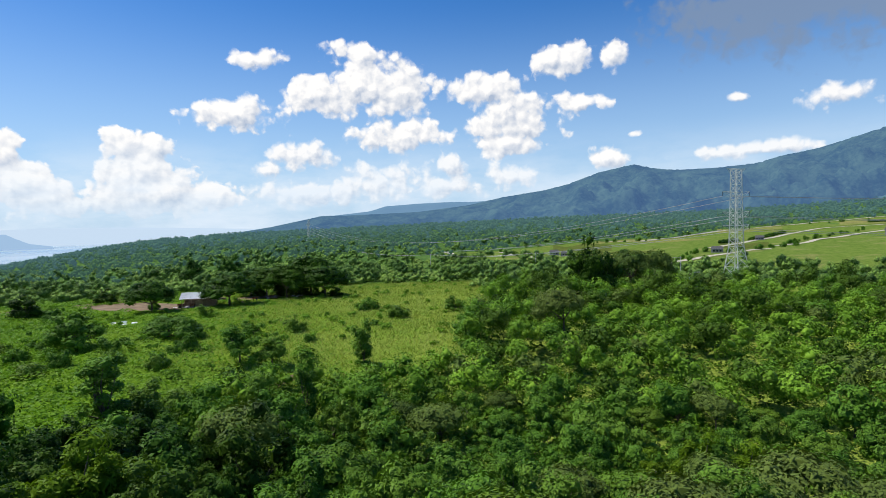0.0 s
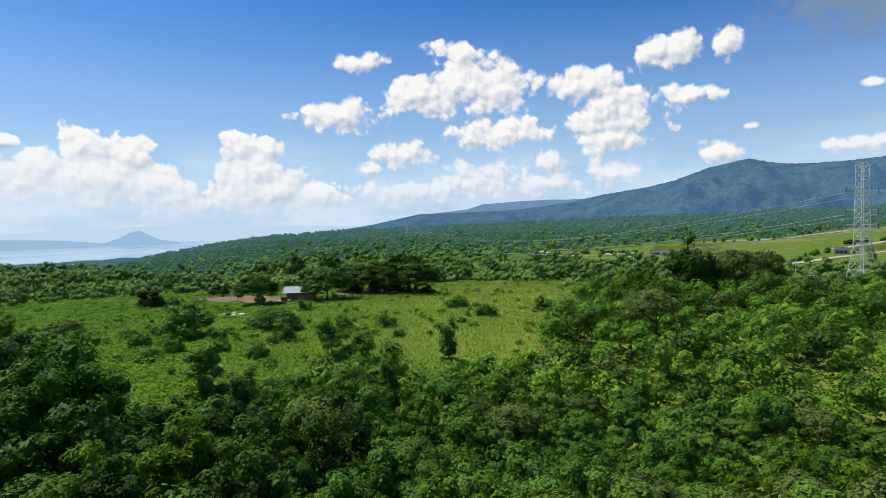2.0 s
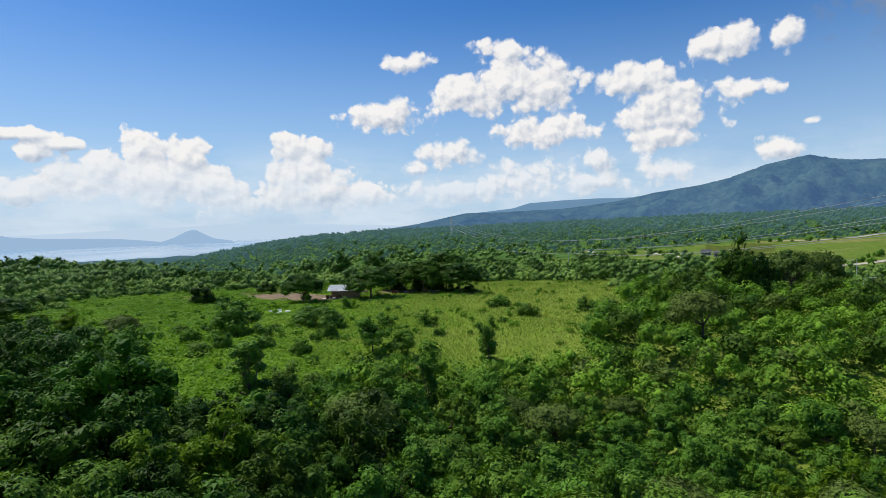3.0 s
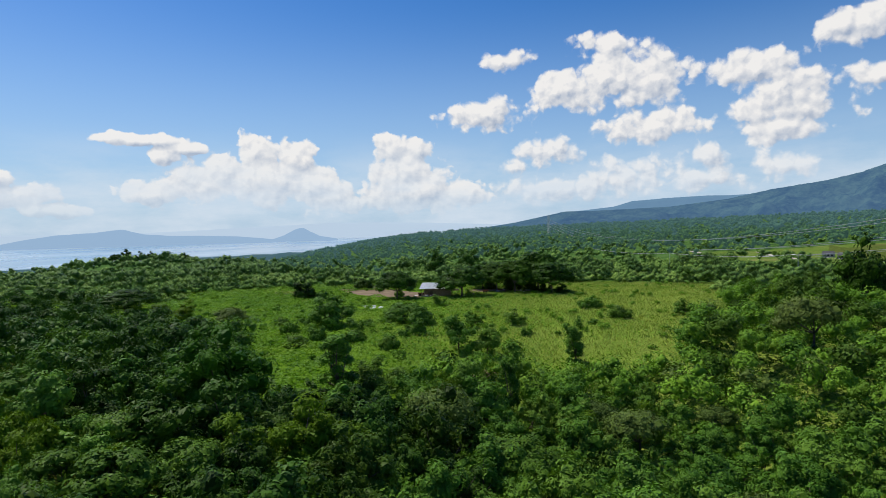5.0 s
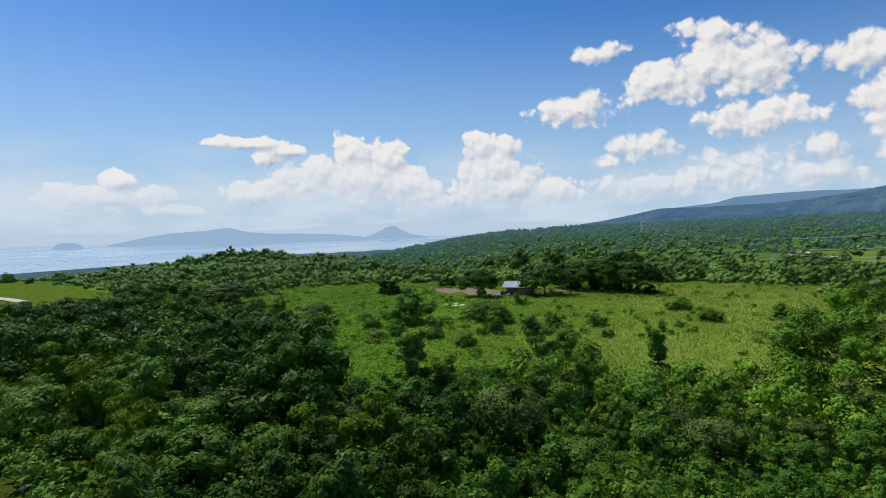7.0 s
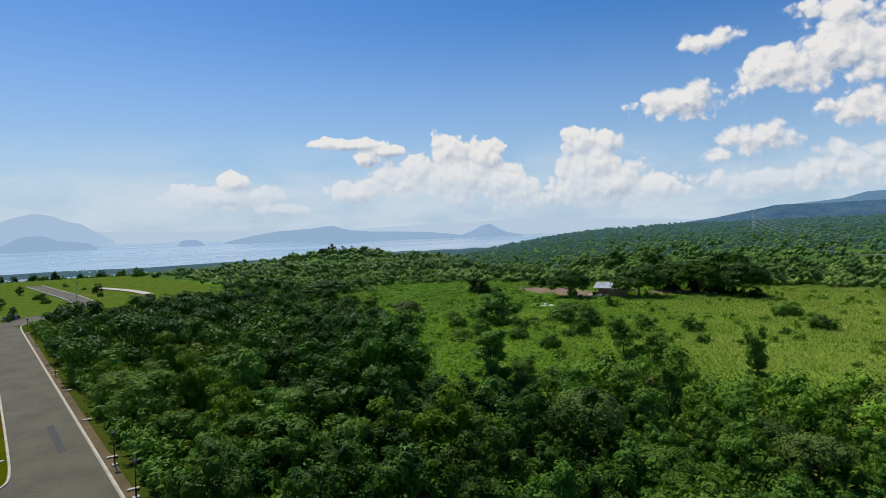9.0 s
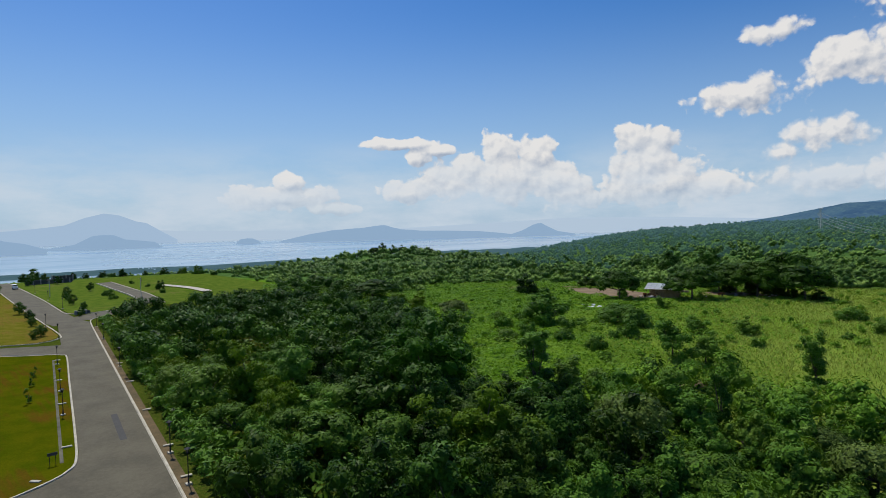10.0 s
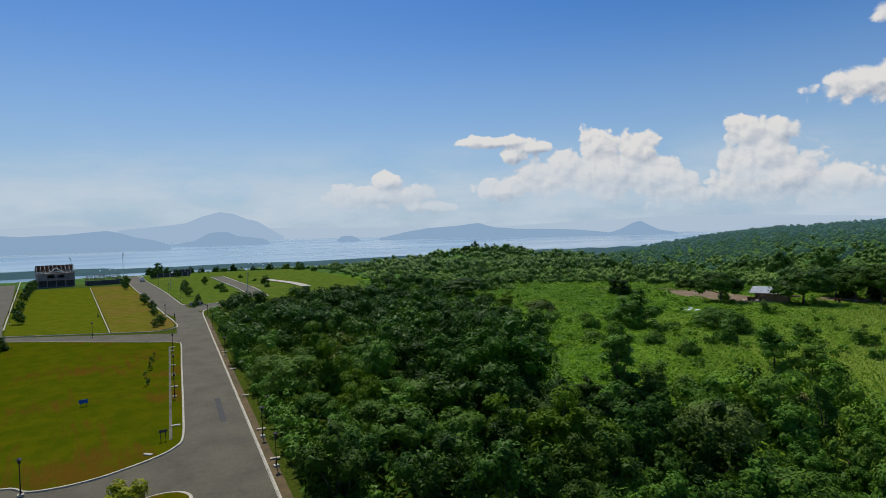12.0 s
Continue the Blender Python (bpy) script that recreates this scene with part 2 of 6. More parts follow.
LEAF_COVER = leafy("creeper_leaves", (0.076, 0.176, 0.011), (0.188, 0.330, 0.026), (0.180, 0.290, 0.024), 0.2, 0.5, 0.35, 0.0, 0.08)
# Paler and bluer than near leaves: slight haze put into the colour.
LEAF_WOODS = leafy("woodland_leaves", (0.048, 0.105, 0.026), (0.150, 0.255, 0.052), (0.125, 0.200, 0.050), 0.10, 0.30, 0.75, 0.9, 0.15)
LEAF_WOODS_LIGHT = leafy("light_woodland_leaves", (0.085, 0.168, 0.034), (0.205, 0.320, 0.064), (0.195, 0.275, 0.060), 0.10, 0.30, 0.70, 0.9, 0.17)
LEAF_STAND = leafy("young_wood_leaves", (0.050, 0.132, 0.012), (0.190, 0.345, 0.030), (0.165, 0.280, 0.026), 0.14, 0.6, 0.65, 0.0, 0.16)
LEAF_STAND_DARK = leafy("shady_wood_leaves", (0.030, 0.092, 0.010), (0.155, 0.300, 0.026), (0.130, 0.220, 0.022), 0.12, 0.6, 0.65, 0.0, 0.15)
BLADE = leafy("grass_blades", (0.150, 0.225, 0.030), (0.330, 0.365, 0.095), (0.24, 0.30, 0.060), 0.25, 0.5, 0.5, 0.0, 0.07)
# The dark of gaps between crowns is put into this leaf colour.
LEAF_VINE = leafy("vine_leaves", (0.016, 0.050, 0.003), (0.070, 0.150, 0.008), (0.066, 0.125, 0.008), 0.12, 0.6, 0.7, 0.0, 0.2)
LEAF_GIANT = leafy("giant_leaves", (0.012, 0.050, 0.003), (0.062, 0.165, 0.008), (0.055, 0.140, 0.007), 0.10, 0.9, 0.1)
LEAF_YELLOW = leafy("yellow_leaves", (0.200, 0.230, 0.012), (0.340, 0.350, 0.025), (0.33, 0.34, 0.02), 0.2, 0.8, 0.1)
# Haze of far woods: blue glow mixed into the leaves, more in the second.
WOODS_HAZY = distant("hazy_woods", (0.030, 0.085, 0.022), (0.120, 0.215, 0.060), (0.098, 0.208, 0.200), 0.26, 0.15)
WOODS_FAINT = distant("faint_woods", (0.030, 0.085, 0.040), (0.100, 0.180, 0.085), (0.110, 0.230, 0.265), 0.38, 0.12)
BARK = surface("bark", (0.05, 0.038, 0.028), (0.16, 0.13, 0.10), 1.5, 0.9, bump=0.6)


# ---- building helpers ----
def mesh_of(name, verts, faces, mat=None, smooth_faces=False):
    """A mesh from arrays of corners and of faces that all have the same number of corners."""
    verts, faces = np.asarray(verts, np.float32), np.asarray(faces, np.int32)
    me = bpy.data.meshes.new(name)
    n, k = faces.shape
    me.vertices.add(len(verts))
    me.vertices.foreach_set("co", verts.ravel())
    me.loops.add(n * k)
    me.loops.foreach_set("vertex_index", faces.ravel())
    me.polygons.add(n)
    me.polygons.foreach_set("loop_start", np.arange(0, n * k, k, dtype=np.int32))
    me.polygons.foreach_set("use_smooth", np.full(n, smooth_faces))
    me.update(calc_edges=True)
    if mat:
        me.materials.append(mat)
    return me


def part(name, bm, mat, parent, label=""):
    """One bmesh (or finished mesh) as a mesh object under a thing or a part."""
    if isinstance(bm, bpy.types.Mesh):
        me = bm
    else:
        me = bpy.data.meshes.new(name)
        bm.to_mesh(me)
        bm.free()
        me.materials.append(mat)
    ob = new(name, me)
    ob.parent = parent
    return tagged(ob, label)


def box(bm, size, at=(0, 0, 0), turn=0.0, bevel=0.0, tilt=0.0):
    m = pose(*at, tilt, 0, turn) @ Matrix.Diagonal((*size, 1))
    made = bmesh.ops.create_cube(bm, size=1, matrix=m)["verts"]
    if bevel:
        edges = list({e for v in made for e in v.link_edges})
        bmesh.ops.bevel(bm, geom=edges, offset=bevel, segments=1, affect="EDGES")
    return bm


def rod(bm, a, b, r0, r1=None, sides=6):
    a, b = Vector(a), Vector(b)
    way = b - a
    m = Matrix.Translation((a + b) / 2) @ way.to_track_quat("Z", "Y").to_matrix().to_4x4()
    bmesh.ops.create_cone(bm, cap_ends=True, segments=sides, radius1=r0, radius2=r0 if r1 is None else r1, depth=way.length, matrix=m)
    return bm


def rods_arrays(segments, sides=5):
    """Corners and quads of many tapered rods (a, b, r0, r1), with open ends."""
    verts, faces = [], []
    for a, b, r0, r1 in segments:
        a, b = np.array(a, float), np.array(b, float)
        w = (b - a) / (np.linalg.norm(b - a) + 1e-9)
        u = np.cross(w, (0.3, 0.9, 0.1) if abs(w[2]) > 0.8 else (0, 0, 1))
        u /= np.linalg.norm(u)
        v = np.cross(w, u)
        k = len(verts)
        for end, r in ((a, r0), (b, r1)):
            for i in range(sides):
                g = 2 * math.pi * i / sides
                verts.append(end + r * (math.cos(g) * u + math.sin(g) * v))
        faces += [(k + i, k + (i + 1) % sides, k + sides + (i + 1) % sides, k + sides + i) for i in range(sides)]
    return np.array(verts), np.array(faces)


def leaf_arrays(rng, centres, normals, length, width=0.55, droop=0.0):
    """Corners and faces of leaves or sprays of leaves: each a pointed blade, tilted its own way."""
    n = len(centres)
    normals = normals / (np.linalg.norm(normals, axis=1, keepdims=True) + 1e-9)
    side = np.cross(normals, rng.normal(size=(n, 3)))
    side /= np.linalg.norm(side, axis=1, keepdims=True) + 1e-9
    along = np.cross(side, normals)
    if droop:
        along[:, 2] -= droop
        along /= np.linalg.norm(along, axis=1, keepdims=True)
    half = (0.5 * length * rng.uniform(0.65, 1.35, n))[:, None]
    base = centres - along * half * 0.7
    tri = np.stack([base + side * half * width, centres + along * half * 1.2 - normals * half * 0.2, base - side * half * width], 1)
    return tri.reshape(-1, 3), np.arange(3 * n).reshape(-1, 3)


def joined(pieces):
    verts, faces, k = [], [], 0
    for v, f in pieces:
        verts.append(v)
        faces.append(f + k)
        k += len(v)
    return np.concatenate(verts), np.concatenate(faces)


def icosahedron():
    g = (1 + 5 ** 0.5) / 2
    v = np.array([(-1, g, 0), (1, g, 0), (-1, -g, 0), (1, -g, 0), (0, -1, g), (0, 1, g), (0, -1, -g), (0, 1, -g), (g, 0, -1), (g, 0, 1), (-g, 0, -1), (-g, 0, 1)], float)
    f = [(a, b, c) for a in range(12) for b in range(a + 1, 12) for c in range(b + 1, 12) if max(np.linalg.norm(v[a] - v[b]), np.linalg.norm(v[b] - v[c]), np.linalg.norm(v[a] - v[c])) < 2.1]
    f = [(a, b, c) if np.dot(np.cross(v[b] - v[a], v[c] - v[a]), v[a]) > 0 else (a, c, b) for a, b, c in f]
    return v / np.linalg.norm(v[0]), np.array(f)


ICOSA = icosahedron()
OCTA = (np.array([(1, 0, 0), (-1, 0, 0), (0, 1, 0), (0, -1, 0), (0, 0, 1), (0, 0, -1)], float), np.array([(0, 2, 4), (2, 1, 4), (1, 3, 4), (3, 0, 4), (2, 0, 5), (1, 2, 5), (3, 1, 5), (0, 3, 5)]))


def core_arrays(rng, centres, radii, flat, shape):
    """The dense leafy hearts of clumps, uneven, deep under their leaves."""
    v, f = shape
    n, k = len(centres), len(v)
    verts = centres[:, None] + v[None] * rng.uniform(0.62, 1.18, (n, k, 1)) * radii[:, None, None] * np.array([1, 1, flat])
    return verts.reshape(-1, 3), (f[None] + (np.arange(n) * k)[:, None, None]).reshape(-1, 3)


# ---- the lie of the land ----
LAKE = -60.0


def step(lo, hi, v):
    g = np.clip((np.asarray(v, float) - lo) / (hi - lo), 0, 1)
    return g * g * (3 - 2 * g)


def beside_road(x, y):
    """Metres from the main road's northern kerb, into the wood."""
    return (y - (11.8 - 0.1677 * x)) * 0.986


def land(x, y):
    """Height of the ground in metres: the road's terrace, the wooded gully, the meadow, the long slope and the shore."""
    x, y = np.asarray(x, float), np.asarray(y, float)
    r, th, d = np.hypot(x, y), np.degrees(np.arctan2(-x, y)), beside_road(x, y)
    deep = 4.0 + 8.0 * step(-62, -12, x)
    gully = -deep * step(3, 72, d)
    gully = (gully + (-6.0 - gully) * step(95, 150, d)) * (1 - step(150, 235, -x) * (1 - step(60, 120, d)))
    reach = np.interp(th, [-60, 28, 46, 180], [2000, 2000, 1250, 1250])
    rim = np.interp(th, [-180, -60, -37, -25, -12, 0, 10, 20, 25, 29, 34, 40, 46, 120, 180], [0, 70, 64, 44, 36, 25, 15, 5, -5, -18, -42, -66, -66, -66, 0])
    go = np.clip((r - 350) / (reach - 350), 0, 3)
    out = gully * (1 - np.minimum(go, 1)) + rim * np.minimum(go, 1) - 60 * np.maximum(go - 1, 0)
    out = out + 19 * np.exp(-(((x + 480) / 110) ** 2 + ((y - 395) / 90) ** 2))
    out = out - 8 * np.exp(-(((th - 31) / 6.5) ** 2)) * step(290, 400, r) * (1 - step(700, 1100, r))
    rough = np.sin(x * 0.061 + 1.3) * np.sin(y * 0.053 + 0.4) * 0.5 + np.sin(x * 0.021) * np.sin(y * 0.017 + 2) * 1.0
    out = out + rough * step(8, 40, d) * step(0, 120, 350 + x) * (1 - step(150, 200, -x) * (1 - step(60, 120, d)))
    return np.maximum(out, LAKE - 3 - 0.002 * r)


def land_at(x, y):
    return float(land(x, y))


def ground_material():
    m, tree, out = material("meadow_ground")
    where = node(tree, "ShaderNodeNewGeometry").outputs["Position"]
    big, mid, fine = noise_tex(tree, where, 0.018, 4.0), noise_tex(tree, where, 0.12, 4.0), noise_tex(tree, where, 2.2, 6.0, 0.7)
    lush = mix(tree, smooth(tree, mid, 0.35, 0.65), (0.070, 0.155, 0.010), (0.136, 0.246, 0.018))
    straw = mix(tree, smooth(tree, fine, 0.35, 0.7), (0.150, 0.225, 0.028), (0.290, 0.345, 0.070))
    split = node(tree, "ShaderNodeSeparateXYZ")
    tree.links.new(where, split.inputs[0])
    dry = maths(tree, "ADD", split.outputs[0], maths(tree, "MULTIPLY", split.outputs[1], 0.35))
    dry = maths(tree, "ADD", dry, maths(tree, "MULTIPLY", maths(tree, "SUBTRACT", big, 0.5), 190.0))
    near = smooth(tree, split.outputs[1], 285.0, 310.0, 1.0, 0.0)
    colour = mix(tree, maths(tree, "MULTIPLY", smooth(tree, dry, -45.0, 60.0), near), lush, straw)
    terrace = maths(tree, "ADD", split.outputs[1], maths(tree, "MULTIPLY", split.outputs[0], 0.1677))
    colour = mix(tree, smooth(tree, terrace, 48.0, 62.0, 1.0, 0.0), colour, mix(tree, smooth(tree, fine, 0.35, 0.7), (0.045, 0.066, 0.008), (0.085, 0.100, 0.016)))
    far = smooth(tree, vmath(tree, "LENGTH", where), 278.0, 325.0)
    colour = mix(tree, far, colour, mix(tree, smooth(tree, mid, 0.35, 0.65), (0.048, 0.104, 0.026), (0.090, 0.168, 0.044)))
    colour = mix(tree, smooth(tree, fine, 0.30, 0.55, 0.35, 0.0), colour, (0.045, 0.105, 0.008))
    bsdf = node(tree, "ShaderNodeBsdfPrincipled")
    tree.links.new(colour, bsdf.inputs["Base Color"])
    bsdf.inputs["Roughness"].default_value, bsdf.inputs["Specular IOR Level"].default_value = 0.9, 0.0
    b = node(tree, "ShaderNodeBump")
    b.inputs["Strength"].default_value, b.inputs["Distance"].default_value = 0.8, 0.4
    tree.links.new(fine, b.inputs["Height"])
    tree.links.new(b.outputs[0], bsdf.inputs["Normal"])
    tree.links.new(bsdf.outputs[0], out.inputs[0])
    return m


def build_ground():
    rings = np.concatenate([[0.0], np.geomspace(4, 4950, 130)])
    turns = np.radians(np.linspace(-180, 180, 257)[:-1])
    r, th = np.meshgrid(rings, turns, indexing="ij")
    x, y = -np.sin(th) * r, np.cos(th) * r
    verts = np.stack([x, y, land(x, y)], -1).reshape(-1, 3)
    i, j = np.meshgrid(np.arange(len(rings) - 1), np.arange(256), indexing="ij")
    a, b = i * 256 + j, i * 256 + (j + 1) % 256
    faces = np.stack([a, b, b + 256, a + 256], -1).reshape(-1, 4)
    ob = new("ground", mesh_of("ground", verts, faces, ground_material(), True))
    tagged(ob, "green grassy land sloping from the terrace to the lake", "ground", kind="structure")


build_ground()


def lake_material():
    m, tree, out = material("lake_water")
    where = node(tree, "ShaderNodeTexCoord").outputs["Object"]
    bsdf = node(tree, "ShaderNodeBsdfPrincipled")
    bsdf.inputs["Base Color"].default_value = (0.30, 0.42, 0.55, 1)
    bsdf.inputs["Roughness"].default_value, bsdf.inputs["IOR"].default_value = 0.20, 1.33
    bsdf.inputs["Specular IOR Level"].default_value = 0.5
    streak = node(tree, "ShaderNodeMapping")
    streak.inputs["Scale"].default_value = (0.0035, 0.0012, 1.0)
    tree.links.new(where, streak.inputs[0])
    b = node(tree, "ShaderNodeBump")
    b.inputs["Strength"].default_value, b.inputs["Distance"].default_value = 0.015, 1.0
    tree.links.new(noise_tex(tree, where, 0.05, 4.0), b.inputs["Height"])
    tree.links.new(b.outputs[0], bsdf.inputs["Normal"])
    tree.links.new(mix(tree, smooth(tree, noise_tex(tree, streak.outputs[0], 1.0, 4.0), 0.4, 0.62), (0.22, 0.34, 0.42), (0.34, 0.44, 0.50)), bsdf.inputs["Base Color"])
    tree.links.new(bsdf.outputs[0], out.inputs[0])
    return m


def polar(th, r, z):
    return (-math.sin(radians(th)) * r, math.cos(radians(th)) * r, z)


def build_lake():
    arcs = [(th, r) for r in (600, 1200, 1800, 2600, 3600, 4960) for th in np.linspace(14, 150, 60)]
    verts = [polar(th, r, LAKE) for th, r in arcs]
    faces = [(i * 60 + j, (i + 1) * 60 + j, (i + 1) * 60 + j + 1, i * 60 + j + 1) for i in range(5) for j in range(59)]
    ob = new("water", mesh_of("water", verts, faces, lake_material()))
    tagged(ob, "pale blue lake with faint streaks under haze", "lake", kind="structure")


build_lake()


# ---- hills and islands beyond, their distance haze painted in as blue glow ----
def ridge(name, label, profile, r_foot, r_top, foot, mat, rough=1.0, seed=0, cols=260, rows=26, grain=0.0022):
    """A range of hills: profile is a list of (azimuth, elevation of its skyline seen from the terrace)."""
    prof = np.array(sorted(profile), float)
    th = np.linspace(prof[0, 0], prof[-1, 0], cols)
    el = np.interp(th, prof[:, 0], prof[:, 1])
    top = 22.5 + np.tan(np.radians(el)) * r_top
    verts = []
    for i in range(rows + 8):
        g = i / (rows - 1)
        for j in range(cols):
            u = min(g, 1.0)
            rr = r_foot + (r_top - r_foot) * g
            wx, wy = -math.sin(radians(th[j])) * rr * grain, math.cos(radians(th[j])) * rr * grain
            n = noise.fractal(Vector((wx * 2.6 + seed, wy * 2.6, seed)), 0.8, 2.1, 7)
            crest = noise.ridged_multi_fractal(Vector((wx + seed, wy + 3.1, seed + 5.0)), 0.9, 2.2, 7, 0.9, 2.0) - 0.9
            rise = u ** 1.35
            h = foot + (top[j] - foot) * rise
            h += (crest * 0.26 + n * 0.14) * rough * (top[j] - foot) * math.sin(math.pi * min(u, 1.0)) ** 0.8
            if g > 1:
                h = top[j] - (g - 1) * (top[j] - foot) * 1.8
            if g == 1 or i == rows - 1:
                h += noise.noise(Vector((th[j] * 3.0, seed, 1.0))) * 0.012 * (top[j] - foot) * rough
            verts.append(polar(th[j], r_foot + (r_top - r_foot) * g, h))
    faces = [(i * cols + j, i * cols + j + 1, (i + 1) * cols + j + 1, (i + 1) * cols + j) for i in range(rows + 7) for j in range(cols - 1)]
    ob = new(name, mesh_of(name, verts, faces, mat, True))
    return tagged(ob, label, "mountain" if "mountain" in name else "hill", kind="structure")


# Haze of each far landform, given as a glow colour and its share.
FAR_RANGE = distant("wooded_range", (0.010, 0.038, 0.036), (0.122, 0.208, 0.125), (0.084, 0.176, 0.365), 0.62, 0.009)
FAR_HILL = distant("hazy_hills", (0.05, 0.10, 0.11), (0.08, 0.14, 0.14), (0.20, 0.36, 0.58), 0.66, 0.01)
# Islands and far shore: nearly all haze glow, hardly any surface colour.
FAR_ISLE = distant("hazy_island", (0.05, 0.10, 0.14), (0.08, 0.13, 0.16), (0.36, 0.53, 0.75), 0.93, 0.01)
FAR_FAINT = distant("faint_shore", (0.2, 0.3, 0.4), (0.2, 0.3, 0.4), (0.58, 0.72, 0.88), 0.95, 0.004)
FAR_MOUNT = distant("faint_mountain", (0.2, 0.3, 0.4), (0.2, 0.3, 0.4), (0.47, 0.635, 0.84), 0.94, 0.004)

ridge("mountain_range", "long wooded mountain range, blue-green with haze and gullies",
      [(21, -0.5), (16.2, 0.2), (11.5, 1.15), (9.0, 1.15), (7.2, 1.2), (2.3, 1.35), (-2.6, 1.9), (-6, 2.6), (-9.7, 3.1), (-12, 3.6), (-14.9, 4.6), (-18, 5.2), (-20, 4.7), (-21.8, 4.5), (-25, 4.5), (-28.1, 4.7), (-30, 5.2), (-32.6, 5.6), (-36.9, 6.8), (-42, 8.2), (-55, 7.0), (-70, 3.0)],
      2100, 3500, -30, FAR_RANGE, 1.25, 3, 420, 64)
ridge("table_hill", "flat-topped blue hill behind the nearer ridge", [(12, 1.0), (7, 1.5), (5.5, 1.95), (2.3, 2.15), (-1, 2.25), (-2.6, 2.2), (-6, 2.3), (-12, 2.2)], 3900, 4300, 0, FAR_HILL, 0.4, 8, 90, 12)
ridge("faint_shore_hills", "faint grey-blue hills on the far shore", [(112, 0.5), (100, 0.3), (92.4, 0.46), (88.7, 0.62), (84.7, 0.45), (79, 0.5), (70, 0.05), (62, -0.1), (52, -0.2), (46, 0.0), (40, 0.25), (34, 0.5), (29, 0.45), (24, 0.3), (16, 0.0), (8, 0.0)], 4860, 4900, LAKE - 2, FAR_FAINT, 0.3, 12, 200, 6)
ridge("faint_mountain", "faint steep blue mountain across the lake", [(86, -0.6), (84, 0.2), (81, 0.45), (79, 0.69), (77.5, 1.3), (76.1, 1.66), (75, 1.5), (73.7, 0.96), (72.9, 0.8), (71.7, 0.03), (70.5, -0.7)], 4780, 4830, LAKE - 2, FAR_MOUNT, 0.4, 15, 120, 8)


def island(name, label, profile, r, deep, mat, seed):
    """An island: its skyline by azimuth and elevation, rising from the lake on both sides."""
    prof = np.array(sorted(profile), float)
    th = np.linspace(prof[0, 0], prof[-1, 0], 90)
    el = np.interp(th, prof[:, 0], prof[:, 1])
    verts = []
    for i in range(15):
        g = (i - 7) / 7.0
        for j in range(90):
            top = 23.5 + math.tan(radians(el[j])) * r
            h = LAKE - 1 + max(top - LAKE, 0) * (1 - abs(g)) ** 0.75
            h += noise.fractal(Vector((th[j] * 0.5 + seed, g * 1.5, seed)), 0.9, 2.1, 5) * 0.10 * (h - LAKE) * (0.4 + abs(g))
            verts.append(polar(th[j], r + g * deep, h))
    faces = [(i * 90 + j, i * 90 + j + 1, (i + 1) * 90 + j + 1, (i + 1) * 90 + j) for i in range(14) for j in range(89)]
    ob = new(name, mesh_of(name, verts, faces, mat, True))
    return tagged(ob, label, "island", kind="structure")


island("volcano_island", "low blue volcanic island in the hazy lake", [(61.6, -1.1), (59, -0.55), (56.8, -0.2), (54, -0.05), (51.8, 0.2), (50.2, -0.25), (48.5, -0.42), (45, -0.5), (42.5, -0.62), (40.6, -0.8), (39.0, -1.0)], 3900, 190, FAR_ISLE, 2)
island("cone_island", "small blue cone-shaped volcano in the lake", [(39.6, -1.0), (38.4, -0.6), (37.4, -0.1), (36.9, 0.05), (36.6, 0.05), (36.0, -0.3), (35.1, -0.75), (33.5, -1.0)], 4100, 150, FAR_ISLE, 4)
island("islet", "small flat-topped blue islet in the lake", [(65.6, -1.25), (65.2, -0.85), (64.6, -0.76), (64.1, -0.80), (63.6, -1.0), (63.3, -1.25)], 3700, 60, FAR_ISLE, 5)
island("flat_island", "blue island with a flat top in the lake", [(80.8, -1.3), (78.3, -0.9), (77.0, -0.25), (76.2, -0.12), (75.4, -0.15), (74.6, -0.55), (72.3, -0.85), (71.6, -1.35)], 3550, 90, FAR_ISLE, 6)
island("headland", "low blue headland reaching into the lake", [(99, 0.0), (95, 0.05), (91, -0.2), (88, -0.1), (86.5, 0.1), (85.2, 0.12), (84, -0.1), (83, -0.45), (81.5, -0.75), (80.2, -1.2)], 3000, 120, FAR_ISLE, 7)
# Haze over the nearer coast, put in as blue glow.
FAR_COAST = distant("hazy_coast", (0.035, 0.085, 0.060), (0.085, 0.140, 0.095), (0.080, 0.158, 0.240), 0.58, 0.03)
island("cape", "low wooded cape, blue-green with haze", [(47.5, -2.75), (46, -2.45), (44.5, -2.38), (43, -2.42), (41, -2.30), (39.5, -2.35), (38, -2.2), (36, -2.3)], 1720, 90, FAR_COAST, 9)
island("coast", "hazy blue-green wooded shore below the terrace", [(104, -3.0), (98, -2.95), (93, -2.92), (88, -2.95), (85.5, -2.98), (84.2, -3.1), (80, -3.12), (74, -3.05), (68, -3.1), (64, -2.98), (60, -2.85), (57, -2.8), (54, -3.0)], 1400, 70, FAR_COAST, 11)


def build_fish_pens():
    rng = np.random.default_rng(61)
    segs = []
    for _ in range(170):
        th, r = rng.uniform(58, 76), rng.uniform(1650, 2900)
        x, y, _z = polar(th, r, 0)
        a, half = radians(th + rng.normal(scale=14)), rng.uniform(8, 26)
        dx, dy = math.cos(a) * half, math.sin(a) * half
        segs.append(((x - dx, y - dy, LAKE + 0.4), (x + dx, y + dy, LAKE + 0.4), 0.55, 0.55))
    v, f = rods_arrays(segs, 4)
    # The pens glow faintly in the far mountain's haze colour.
    ob = new("fish_pens", mesh_of("fish_pens", v, f, FAR_MOUNT))
    tagged(ob, "rows of floating fish pens on the lake", "fish pens", kind="stuff")


build_fish_pens()


